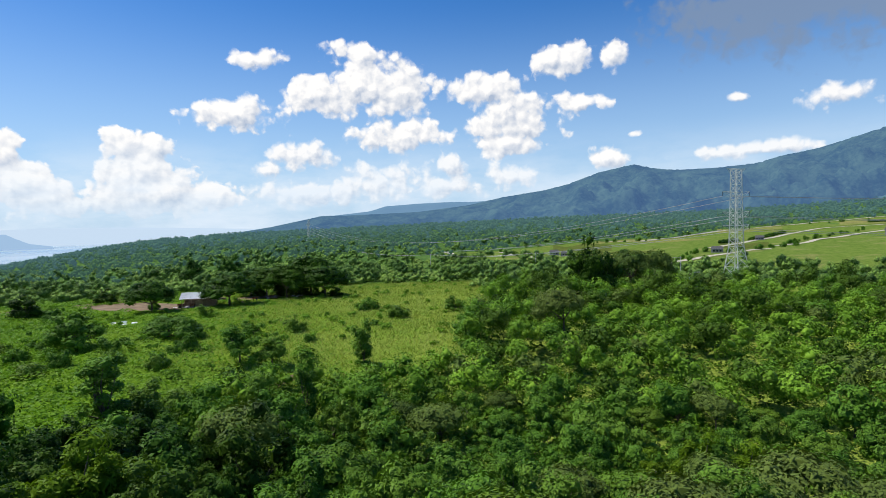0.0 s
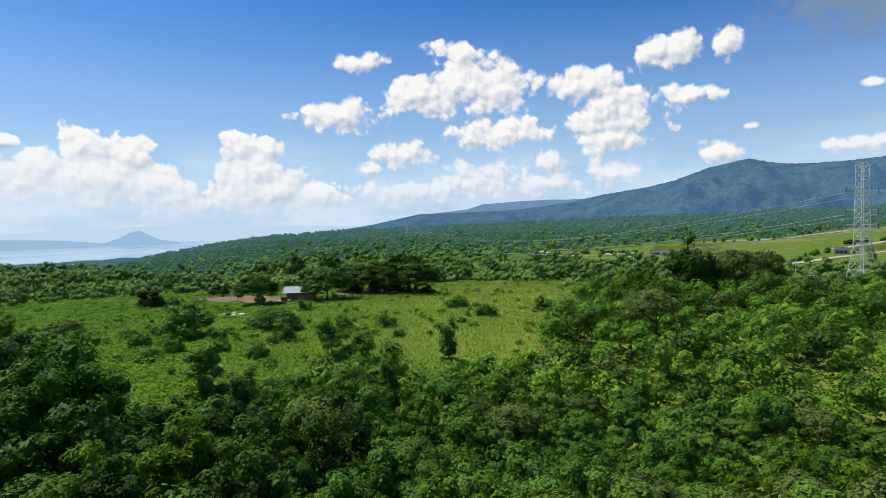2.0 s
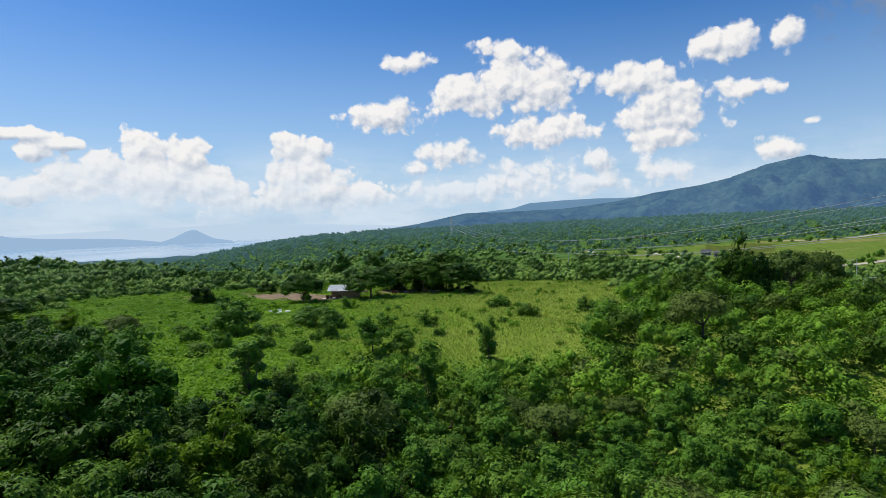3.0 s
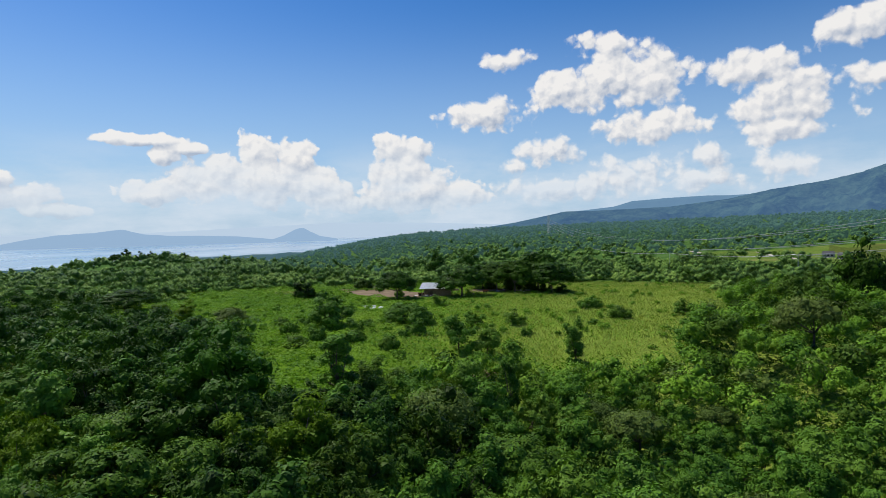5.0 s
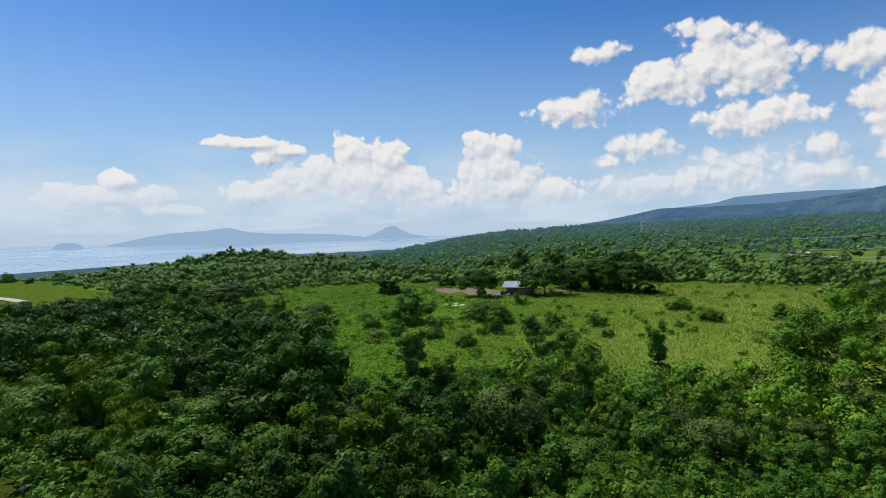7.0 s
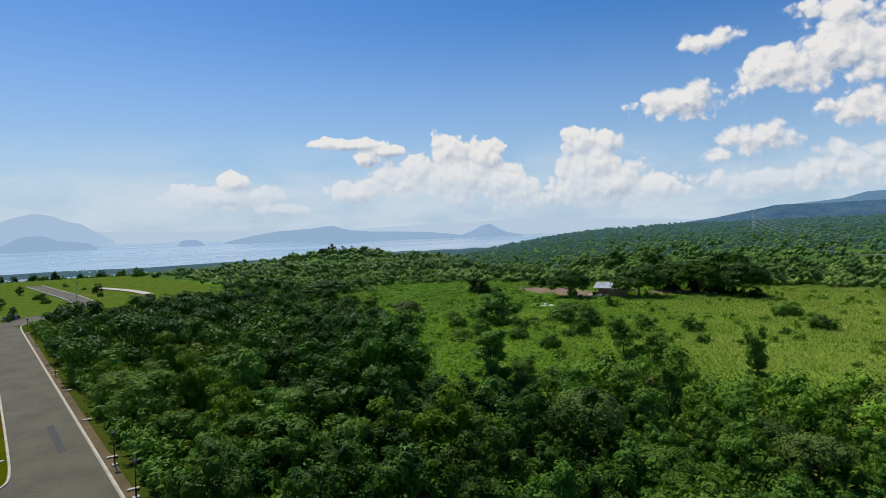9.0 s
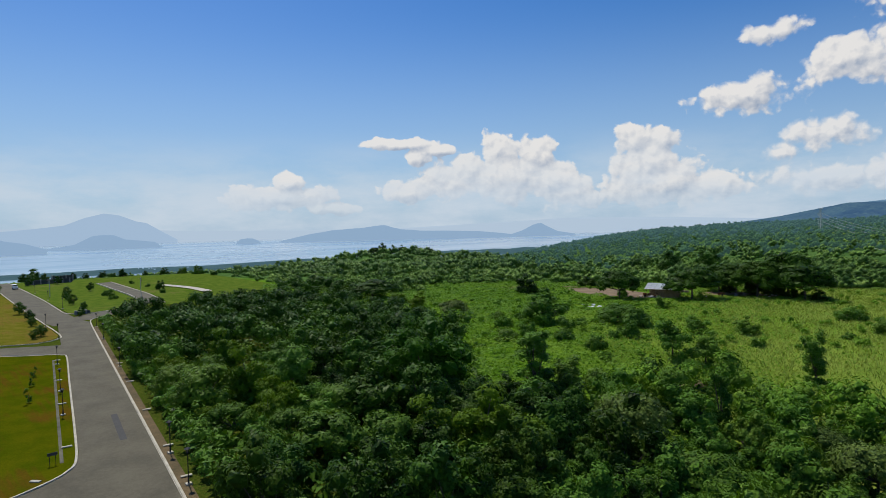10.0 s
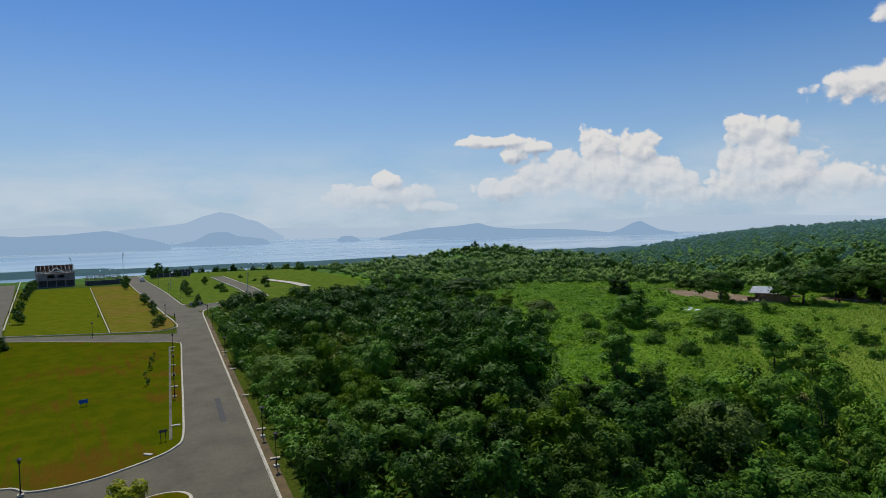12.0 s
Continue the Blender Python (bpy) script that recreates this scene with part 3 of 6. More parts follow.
def build_shore_houses():
    rng = np.random.default_rng(62)
    quads, faces = [], []
    for th0, th1, r0, n in ((39, 45, 1700, 16), (84, 95, 1390, 14), (58, 74, 1390, 12)):
        for _ in range(n):
            th, r = rng.uniform(th0, th1), r0 - rng.uniform(5, 40)
            x, y, _z = polar(th, r, 0)
            w, h, z = rng.uniform(1.0, 2.2), rng.uniform(0.7, 1.3), LAKE + rng.uniform(2, 9)
            k = len(quads)
            quads += [(x + sx * w, y + sy * w * 0.6, z + sz * h) for sz in (-1, 1) for sx, sy in ((-1, -1), (1, -1), (1, 1), (-1, 1))]
            faces += [(k, k + 1, k + 5, k + 4), (k + 1, k + 2, k + 6, k + 5), (k + 2, k + 3, k + 7, k + 6), (k + 3, k, k + 4, k + 7), (k + 4, k + 5, k + 6, k + 7)]
    # House walls take the islands' glowing haze colour.
    ob = new("shore_village", mesh_of("shore_village", quads, faces, FAR_ISLE))
    tagged(ob, "pale houses of a village on the hazy shore", "village", kind="stuff")


build_shore_houses()


# ---- trees ----
def clump_leaves(rng, centres, radii, per, length, flat=0.75, droop=0.0, width=0.55, heart=0.62, shape=ICOSA, middle=None):
    """Leaves over the skins of leaf clumps, facing out from the clump and from the crown's middle."""
    k = len(centres)
    way = rng.normal(size=(k, per, 3))
    way[..., 2] += 0.30
    way /= np.linalg.norm(way, axis=2, keepdims=True)
    depth = rng.uniform(0.80, 1.12, (k, per, 1))
    at = centres[:, None] + way * depth * radii[:, None, None] * np.array([1, 1, flat])
    normals = way * np.array([1, 1, 1 / flat]) + rng.normal(scale=0.40, size=way.shape) + np.array([0, 0, 0.15])
    if middle is not None:
        out = centres - middle
        normals = normals + 0.55 * (out / (np.linalg.norm(out, axis=1, keepdims=True) + 1e-6))[:, None]
    leaves = leaf_arrays(rng, at.reshape(-1, 3), normals.reshape(-1, 3), length, width, droop)
    return joined([leaves, core_arrays(rng, centres, radii * heart, flat, shape)])


def crown_clumps(rng, count, radius, height, base, shape="round", lump=(0.26, 0.46)):
    """Middles and sizes of a crown's clumps."""
    way = rng.normal(size=(count, 3))
    way[:, 2] = np.abs(way[:, 2]) * 1.0 - 0.35
    way /= np.linalg.norm(way, axis=1, keepdims=True)
    reach = rng.uniform(0.45, 0.95, (count, 1)) * rng.uniform(0.8, 1.15, (count, 1))
    at = way * reach
    if shape == "umbrella":
        a, s = rng.uniform(0, 2 * np.pi, count), np.sqrt(rng.uniform(0.02, 1, count))
        at = np.stack([np.cos(a) * s, np.sin(a) * s, 0.75 * (1 - s ** 2.2) + rng.uniform(-0.12, 0.12, count)], 1)
    if shape == "column":
        a, z = rng.uniform(0, 2 * np.pi, count), rng.uniform(-0.3, 1, count)
        s = rng.uniform(0.3, 1.0, count) * (1.0 - 0.45 * np.abs(z - 0.35))
        at = np.stack([np.cos(a) * s, np.sin(a) * s, z], 1)
    lop = rng.normal(scale=0.12, size=2)
    at[:, :2] += lop * at[:, 2:3]
    centres = at * np.array([radius, radius, height]) + np.array([0, 0, base])
    return centres, rng.uniform(*lump, count) * radius


def build_tree(name, label, seed, tall, radius, crown, mat, clumps=18, per=70, length=0.55, shape="round", flat=0.75, stem=0.22, droop=0.0, bare=0.35, width=0.55, lump=(0.26, 0.46), heart=0.62):
    """A tree: an Empty at its foot with a trunk of tapered limbs and a crown of many leaves. tall: its height; crown: its crown's height."""
    rng = np.random.default_rng(seed)
    root = new(name)
    tagged(root, label, "tree" if "bush" not in name else "bush")
    base = tall - crown
    centres, radii = crown_clumps(rng, clumps, radius, crown * (0.85 if shape != "column" else 1.0), base, shape, lump)
    fork = np.array([0.0, 0.0, max(base * (1 - bare) + 0.2, 0.5)])
    segs = [((0, 0, -0.6), (0.05, 0.03, fork[2] * 0.5), stem * 1.35, stem), ((0.05, 0.03, fork[2] * 0.5), fork, stem, stem * 0.8)]
    for c in centres[: min(len(centres), 11)]:
        mid = fork * 0.45 + c * 0.55 + rng.normal(scale=0.25, size=3)
        segs += [(fork, mid, stem * 0.55, stem * 0.34), (mid, c, stem * 0.34, stem * 0.1)]
    v, f = rods_arrays(segs)
    part("trunk", mesh_of("trunk", v, f, BARK, True), None, root)
    v, f = clump_leaves(rng, centres, radii, per, length, flat, droop, width, heart, middle=np.array([0.0, 0.0, base + 0.15 * crown]))
    part("crown", mesh_of("crown", v, f, mat), None, root)
    return root


PROTOTYPES = {}


def plant(kind, x, y, size=1.0, turn=None, up=1.0, rng=random, label=""):
    """A copy of a tree of that kind, standing on the land. The first one planted is the prototype itself."""
    root = PROTOTYPES[kind]
    m = pose(x, y, land_at(x, y) - 0.1, 0, 0, rng.uniform(0, 360) if turn is None else turn)
    if root.get("planted"):
        ob = copy_thing(root, m)
    else:
        root["planted"] = 1
        ob = root
        ob.matrix_basis = m
    ob.scale = (size, size, size * up)
    return tagged(ob, label)


def make_prototypes():
    p = PROTOTYPES
    for i in range(5):
        p["broad", i] = build_tree("broadleaf_tree", "bushy green broadleaf tree in the dense wood", 10 + i, 9.5 + i % 3, 4.6 + 0.4 * (i % 2), 7.8, LEAF_BROAD, 30, 98, 0.57, flat=0.85, lump=(0.20, 0.38))
    for i in range(3):
        p["dark", i] = build_tree("dark_tree", "dense dark-green tree with a heavy rounded crown", 30 + i, 12.0, 5.4, 10.2, LEAF_DARK, 42, 95, 0.56, flat=0.85, lump=(0.18, 0.36), heart=0.7)
    for i in range(2):
        p["light", i] = build_tree("feathery_tree", "pale green feathery tree with fine drooping leaves", 40 + i, 10.0, 4.0, 7.5, LEAF_LIGHT, 24, 170, 0.75, droop=0.25, width=0.3)
    for i in range(2):
        p["dull", i] = build_tree("dull_tree", "dull olive-green spreading tree", 45 + i, 10.0, 5.6, 5.5, LEAF_DULL, 26, 140, 0.60, "umbrella")
    for i in range(3):
        p["rain", i] = build_tree("rain_tree", "wide umbrella-shaped rain tree with a layered crown on forked limbs", 50 + i, 14.0, 9.4, 9.0, LEAF_RAIN, 110, 64, 0.70, "umbrella", 0.55, 0.42, bare=0.35, lump=(0.18, 0.32), heart=0.8)
    for i in range(2):
        p["column", i] = build_tree("vine_covered_tree", "narrow tree wrapped in hanging green creepers", 60 + i, 10.5, 2.3, 8.5, LEAF_FRESH, 40, 90, 0.46, "column", 1.0, 0.2, droop=0.5)
    for i in range(2):
        p["belt", i] = build_tree("roadside_tree", "pale green layered young tree beside the road", 65 + i, 8.0, 4.6, 5.0, LEAF_BELT, 30, 125, 0.56, "umbrella", 0.55, 0.14)
    for i in range(3):
        p["fresh", i] = build_tree("leafy_tree", "fresh green leafy tree in the dense wood", 96 + i, 10.0, 4.6, 8.0, LEAF_FRESH, 30, 105, 0.55, flat=0.9, lump=(0.20, 0.38))
        p["deep", i] = build_tree("shady_tree", "green vine-clad tree in the shady wood", 90 + i, 10.5, 4.4, 8.6, LEAF_MID, 32, 105, 0.55, flat=0.9, lump=(0.20, 0.38))
    p["dome", 0] = build_tree("spreading_tree", "low dome-shaped green tree spreading over the meadow", 121, 7.2, 6.9, 6.6, LEAF_FRESH, 80, 80, 0.55, "umbrella", 0.62, 0.3, lump=(0.16, 0.30), heart=0.75)
    p["giant", 0] = build_tree("giant_tree", "huge dark-green tree hung with creepers, black in its shade", 120, 15.5, 7.4, 13.6, LEAF_GIANT, 120, 110, 0.50, flat=0.95, stem=0.5, lump=(0.15, 0.30), heart=0.7)
    for i in range(3):
        p["bush", i] = build_tree("bush", "low rounded green bush in the meadow", 70 + i, 3.6, 2.7, 3.2, LEAF_FRESH, 18, 85, 0.46, flat=0.9, stem=0.1)


make_prototypes()
PROTOTYPES["street"] = build_tree("street_tree", "small round street tree planted on the lawn", 82, 5.0, 1.9, 3.5, LEAF_MID, 18, 56, 0.34, flat=0.9, stem=0.08, bare=0.1, lump=(0.24, 0.42))
PROTOTYPES["young"] = build_tree("young_tree", "thin young sapling planted on the lawn", 83, 3.2, 0.55, 2.4, LEAF_FRESH, 6, 60, 0.17, flat=1.2, stem=0.035, bare=0.1)
PROTOTYPES["shrub"] = build_tree("bush", "yellow-green shrub planted on the median", 84, 1.8, 1.2, 1.6, LEAF_YELLOW, 10, 90, 0.28, flat=0.9, stem=0.05)
PROTOTYPES["sapling"] = build_tree("sapling", "small round young tree planted on the green fields", 81, 4.0, 1.7, 3.2, LEAF_BROAD, 6, 26, 0.8, flat=1.1, stem=0.1)


def thin(rng, points, gap):
    """Of random points, in order, those that keep their gap from the ones before."""
    kept = []
    for p in points:
        g = gap(p) if callable(gap) else gap
        if all((p[0] - q[0]) ** 2 + (p[1] - q[1]) ** 2 > g * g for q in kept):
            kept.append(p)
    return kept


# trees that stand out, by kind, place, size and stretch in height
LANDMARKS = [
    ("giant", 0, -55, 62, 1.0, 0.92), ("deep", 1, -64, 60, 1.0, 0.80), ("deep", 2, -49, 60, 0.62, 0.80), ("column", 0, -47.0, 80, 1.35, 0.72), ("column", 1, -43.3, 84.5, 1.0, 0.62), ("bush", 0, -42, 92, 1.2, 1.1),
    ("fresh", 0, -82, 130, 1.25, 0.82), ("fresh", 2, -87, 134, 0.8, 0.7), ("dark", 0, -140.5, 197, 0.98, 0.86), ("bush", 2, -130, 194, 1.1, 1.1),
    ("dome", 0, -68, 146, 1.0, 1.0), ("bush", 1, -77, 188, 1.0, 1.4), ("bush", 0, -27, 195, 0.6, 1.2),
    ("rain", 0, -103, 206.5, 0.82, 1.12), ("rain", 1, -80, 218.5, 0.98, 1.02), ("rain", 2, -82, 249, 0.80, 1.20), ("rain", 0, -74, 245, 0.86, 1.22), ("rain", 1, -65, 242, 0.98, 1.16), ("rain", 2, -57, 251, 1.12, 1.26), ("rain", 0, -49.5, 244, 1.0, 1.10), ("dark", 1, -69, 253, 0.85, 1.0), ("dark", 0, -45, 244, 0.62, 0.75), ("dark", 2, -60, 249, 0.72, 0.8), ("dark", 1, -53, 247, 0.62, 0.75), ("dark", 0, -79, 251, 0.66, 0.85),
    ("deep", 0, -144, 331, 1.7, 0.95), ("deep", 1, -126, 345, 1.7, 1.0), ("dark", 1, -137, 237, 0.86, 0.70), ("bush", 0, -105.5, 213, 0.8, 1.3),
    ("fresh", 1, -50, 153, 0.72, 0.8), ("fresh", 2, -41, 161, 0.72, 0.8), ("bush", 2, -26.5, 200, 1.4, 0.9), ("bush", 0, -14.4, 182, 1.3, 1.0), ("fresh", 1, 3.8, 198, 0.78, 0.86), ("column", 1, -18.7, 134, 1.0, 0.95),
    ("broad", 0, 6, 149, 1.1, 0.9), ("dark", 2, 19, 191, 1.0, 0.85), ("dull", 1, 31, 152, 1.25, 1.1), ("dark", 2, 55, 222, 1.55, 1.62), ("deep", 1, 62, 228, 1.5, 1.45), ("dark", 1, 48, 216, 1.0, 1.0), ("dull", 0, 76, 238, 1.4, 1.35), ("dull", 1, 86, 240, 1.2, 1.5), ("broad", 2, -44, 125, 0.9, 1.0), ("broad", 4, -38, 128, 0.8, 1.0),
    ("light", 0, -33, 51, 1.0, 0.95), ("light", 1, -30, 55.5, 1.0, 0.9), ("light", 0, -37, 47, 0.85, 0.8), ("light", 1, -150, 135, 0.8, 0.8), ("light", 0, -135, 130, 0.8, 0.8), ("rain", 1, -176, 142, 0.85, 0.7), ("dull", 0, -110, 122, 0.7, 0.8),
    ("dark", 0, -493, 392, 1.1, 1.2), ("dark", 1, -480, 398, 0.9, 1.0), ("dark", 2, -470, 402, 1.0, 1.0), ("broad", 1, -455, 405, 1.1, 1.2), ("dark", 0, -440, 412, 0.9, 1.0), ("rain", 1, -500, 388, 0.7, 1.0),
    ("bush", 1, -96, 150, 0.9, 1.0), ("bush", 2, -108, 165, 0.8, 0.9), ("bush", 0, -58, 132, 0.9, 0.9), ("bush", 1, -35, 150, 0.7, 1.0), ("bush", 2, -20, 168, 0.6, 0.9),
]
for kind, i, x, y, size, up in LANDMARKS:
    plant((kind, i), x, y, size, up=up)


scatter_rng = random.Random(19)
for _ in range(26):
    x, y = scatter_rng.uniform(-105, -48), scatter_rng.uniform(96, 165)
    if beside_road(x, y) > 78:
        plant(("bush", scatter_rng.randrange(3)), x, y, scatter_rng.uniform(0.45, 1.05), up=scatter_rng.uniform(0.8, 1.3), rng=scatter_rng)


# how far the near wood reaches from the road, by the place along it
WOOD_X = [-300, -230, -205, -170, -150, -121, -95, -67, -55, -50, -44, -41, -38, -30, -18, -4, 5, 12, 20, 28]
WOOD_EDGE = [60, 150, 140, 92, 78, 80, 72, 58, 48, 48, 52, 70, 84, 92, 104, 112, 122, 165, 222, 290]


def wood_start(x):
    """Metres from the road's line at which the wood begins, by the place along it: the estate's fields reach in at its far end."""
    return np.interp(x, [-300, -233, -203, -190, -184, -170, -158, -155], [120, 90, 69, 54, 32, 24, 13, 0])


def before_pylon(x, y):
    """The cleared ground round and before the pylon's feet."""
    r, th = np.hypot(x, y), np.degrees(np.arctan2(-x, y))
    return (np.abs(th + 26.5) < 1.25) & (r > 297) & (r < 330)


def in_wood(x, y):
    """Whether the thick near wood covers this spot."""
    d = beside_road(x, y)
    edge = np.interp(x, WOOD_X, WOOD_EDGE) + 5 * math.sin(x * 0.13)
    return max(np.interp(x, [-160, -95, -40], [5.0, 4.0, 2.8]), wood_start(x)) < d < edge and not before_pylon(x, y)


def plant_wood():
    """The thick wood: the nearest trees one by one, those behind them as spots for the woodland."""
    rng = np.random.default_rng(5)
    spots = []
    for _ in range(26000):
        x, y = rng.uniform(-250, 150), rng.uniform(8, 290)
        if math.hypot(x + 53, y - 57) < 7.5 or math.hypot(x + 31, y - 52) < 3.5 or math.hypot(x + 43, y - 75) < 4:
            continue
        if in_wood(x, y) and np.hypot(x, y) < 262 and -42 < np.degrees(np.arctan2(-x, y)) < 82:
            spots.append((x, y))
    marks = [(kx, ky) for _, _, kx, ky, _, _ in LANDMARKS]
    spots = thin(rng, marks + spots, lambda p: 4.3 + 0.007 * math.hypot(p[0], p[1]))[len(marks):]
    spots.sort(key=lambda s: math.hypot(s[0] - 8, s[1]) + (0 if s[1] > 18 else 60))
    near, rest = spots[:230], spots[230:]
    broad, dark = [("broad", i) for i in range(5)], [("dark", i) for i in range(3)]
    deep = [("deep", i) for i in range(3)]
    for x, y in near:
        d = beside_road(x, y)
        if d < 24 and x < -34:
            picks = [("belt", 0), ("belt", 1)] * 3 + broad + [("light", 0), ("light", 1)]
        # Darker leaf kinds by place, to bring this side's brightness down.
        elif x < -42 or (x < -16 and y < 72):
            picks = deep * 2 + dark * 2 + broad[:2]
        else:
            picks = broad * 2 + [("fresh", i) for i in range(3)] * 2 + [("dull", 1), ("column", 0), ("light", 0), ("belt", 0), ("deep", 1), ("dull", 0)]
        kind = picks[rng.integers(len(picks))]
        size = rng.uniform(0.46, 0.66) + 0.46 * rng.random() ** 1.8
        size *= 0.85 if d < 24 else 1.0
        plant(kind, x, y, size, turn=float(rng.uniform(0, 360)), up=rng.uniform(0.85, 1.15))
    return rest


REST = plant_wood()


def forest(name, label, spots, seed, per, length, mat, tall=(7, 12), wide=(4.2, 6.2), clumps=5, stems=True, heart=0.6, shape=OCTA):
    """Many trees too far or too many to count, leaf by leaf, as one piece of stuff."""
    rng = np.random.default_rng(seed)
    spots = np.asarray(spots, float)
    n = len(spots)
    ground = land(spots[:, 0], spots[:, 1])
    radius, height = rng.uniform(*wide, n), rng.uniform(*tall, n)
    low = np.where(spots[:, 1] < 235, np.interp(spots[:, 0], [-180, -105], [0.64, 1.0]), 1.0)
    radius, height = radius * np.sqrt(low), height * low
    pieces = []
    deep = np.minimum(height * 0.8, radius * 1.5)
    middle = np.stack([spots[:, 0], spots[:, 1], ground + height - 0.62 * deep], 1)
    for k in range(clumps):
        way = rng.normal(size=(n, 3))
        way[:, 2] = np.abs(way[:, 2]) if k == 0 else way[:, 2] * 0.7 + 0.15
        way /= np.linalg.norm(way, axis=1, keepdims=True)
        c = middle + way * np.stack([radius * 0.58, radius * 0.58, deep * 0.42], 1) * rng.uniform(0.7, 1.15, (n, 1))
        pieces.append(clump_leaves(rng, c, radius * rng.uniform(0.40, 0.60, n), per, length, 0.85, heart=heart, shape=shape, middle=middle))
    if stems:
        foot = np.array([[x, y, g] for (x, y), g in zip(spots, ground)])
        u = 0.18
        ring = np.array([[u, 0, -0.5], [-u * 0.5, u * 0.87, -0.5], [-u * 0.5, -u * 0.87, -0.5]])
        base = (foot[:, None] + ring).reshape(-1, 3)
        top = (foot[:, None] + ring * [0.6, 0.6, 0] + np.stack([0 * height, 0 * height, height * 0.6], 1)[:, None]).reshape(-1, 3)
        q = np.arange(n)[:, None] * 3
        fs = np.concatenate([np.concatenate([q + i, q + (i + 1) % 3, 3 * n + q + i], 1) for i in range(3)])
        pieces.append((np.concatenate([base, top]), fs))
    v, f = joined(pieces)
    ob = new(name, mesh_of(name, v, f, mat, True))
    return tagged(ob, label, "woods", kind="stuff")


def polar_spots(rng, count, th, r, keep):
    """Random spots within an arc, as many a metre of range near as far."""
    a, s = np.radians(rng.uniform(*th, count)), np.exp(rng.uniform(np.log(r[0]), np.log(r[1]), count))
    x, y = -np.sin(a) * s, np.cos(a) * s
    return np.stack([x, y], 1)[keep(x, y)]


def field_near(th):
    """Range of the near edge of the open estate fields, by azimuth."""
    return np.interp(th, [-44, -30, -21, -14, -10, -8, -5, -2, 1], [375, 372, 375, 392, 402, 418, 432, 450, 500])


def field_far(th):
    """Range of their far edge, along the woods."""
    return np.interp(th, [-44, -37, -32.5, -29, -24.4, -20.8, -15.5, -10.3, -5.6, 1], [1040, 990, 935, 838, 766, 665, 641, 598, 542, 530])


def open_land(x, y):
    """Meadow, yard, fields and lawns, where no woods stand."""
    r, th = np.hypot(x, y), np.degrees(np.arctan2(-x, y))
    meadow = (r < 296) & (th > -3) & (th < 46)
    fields = (th < 1) & (r > field_near(th)) & (r < field_far(th))
    lawns = (x < -165) & (y < 132 + 0.02 * x) & (r < 440)
    return meadow | fields | lawns | before_pylon(x, y)


def split_spots(spots, seed, shares):
    """The spots dealt out in loose groups, by share."""
    rng = np.random.default_rng(seed)
    mark = np.array([noise.noise(Vector((x * 0.035, y * 0.035, seed))) for x, y in spots]) * 0.35 + rng.random(len(spots)) * 0.6
    order = np.argsort(mark)
    cuts = np.cumsum([int(s * len(spots)) for s in shares[:-1]])
    return [spots[i] for i in np.split(order, cuts)]


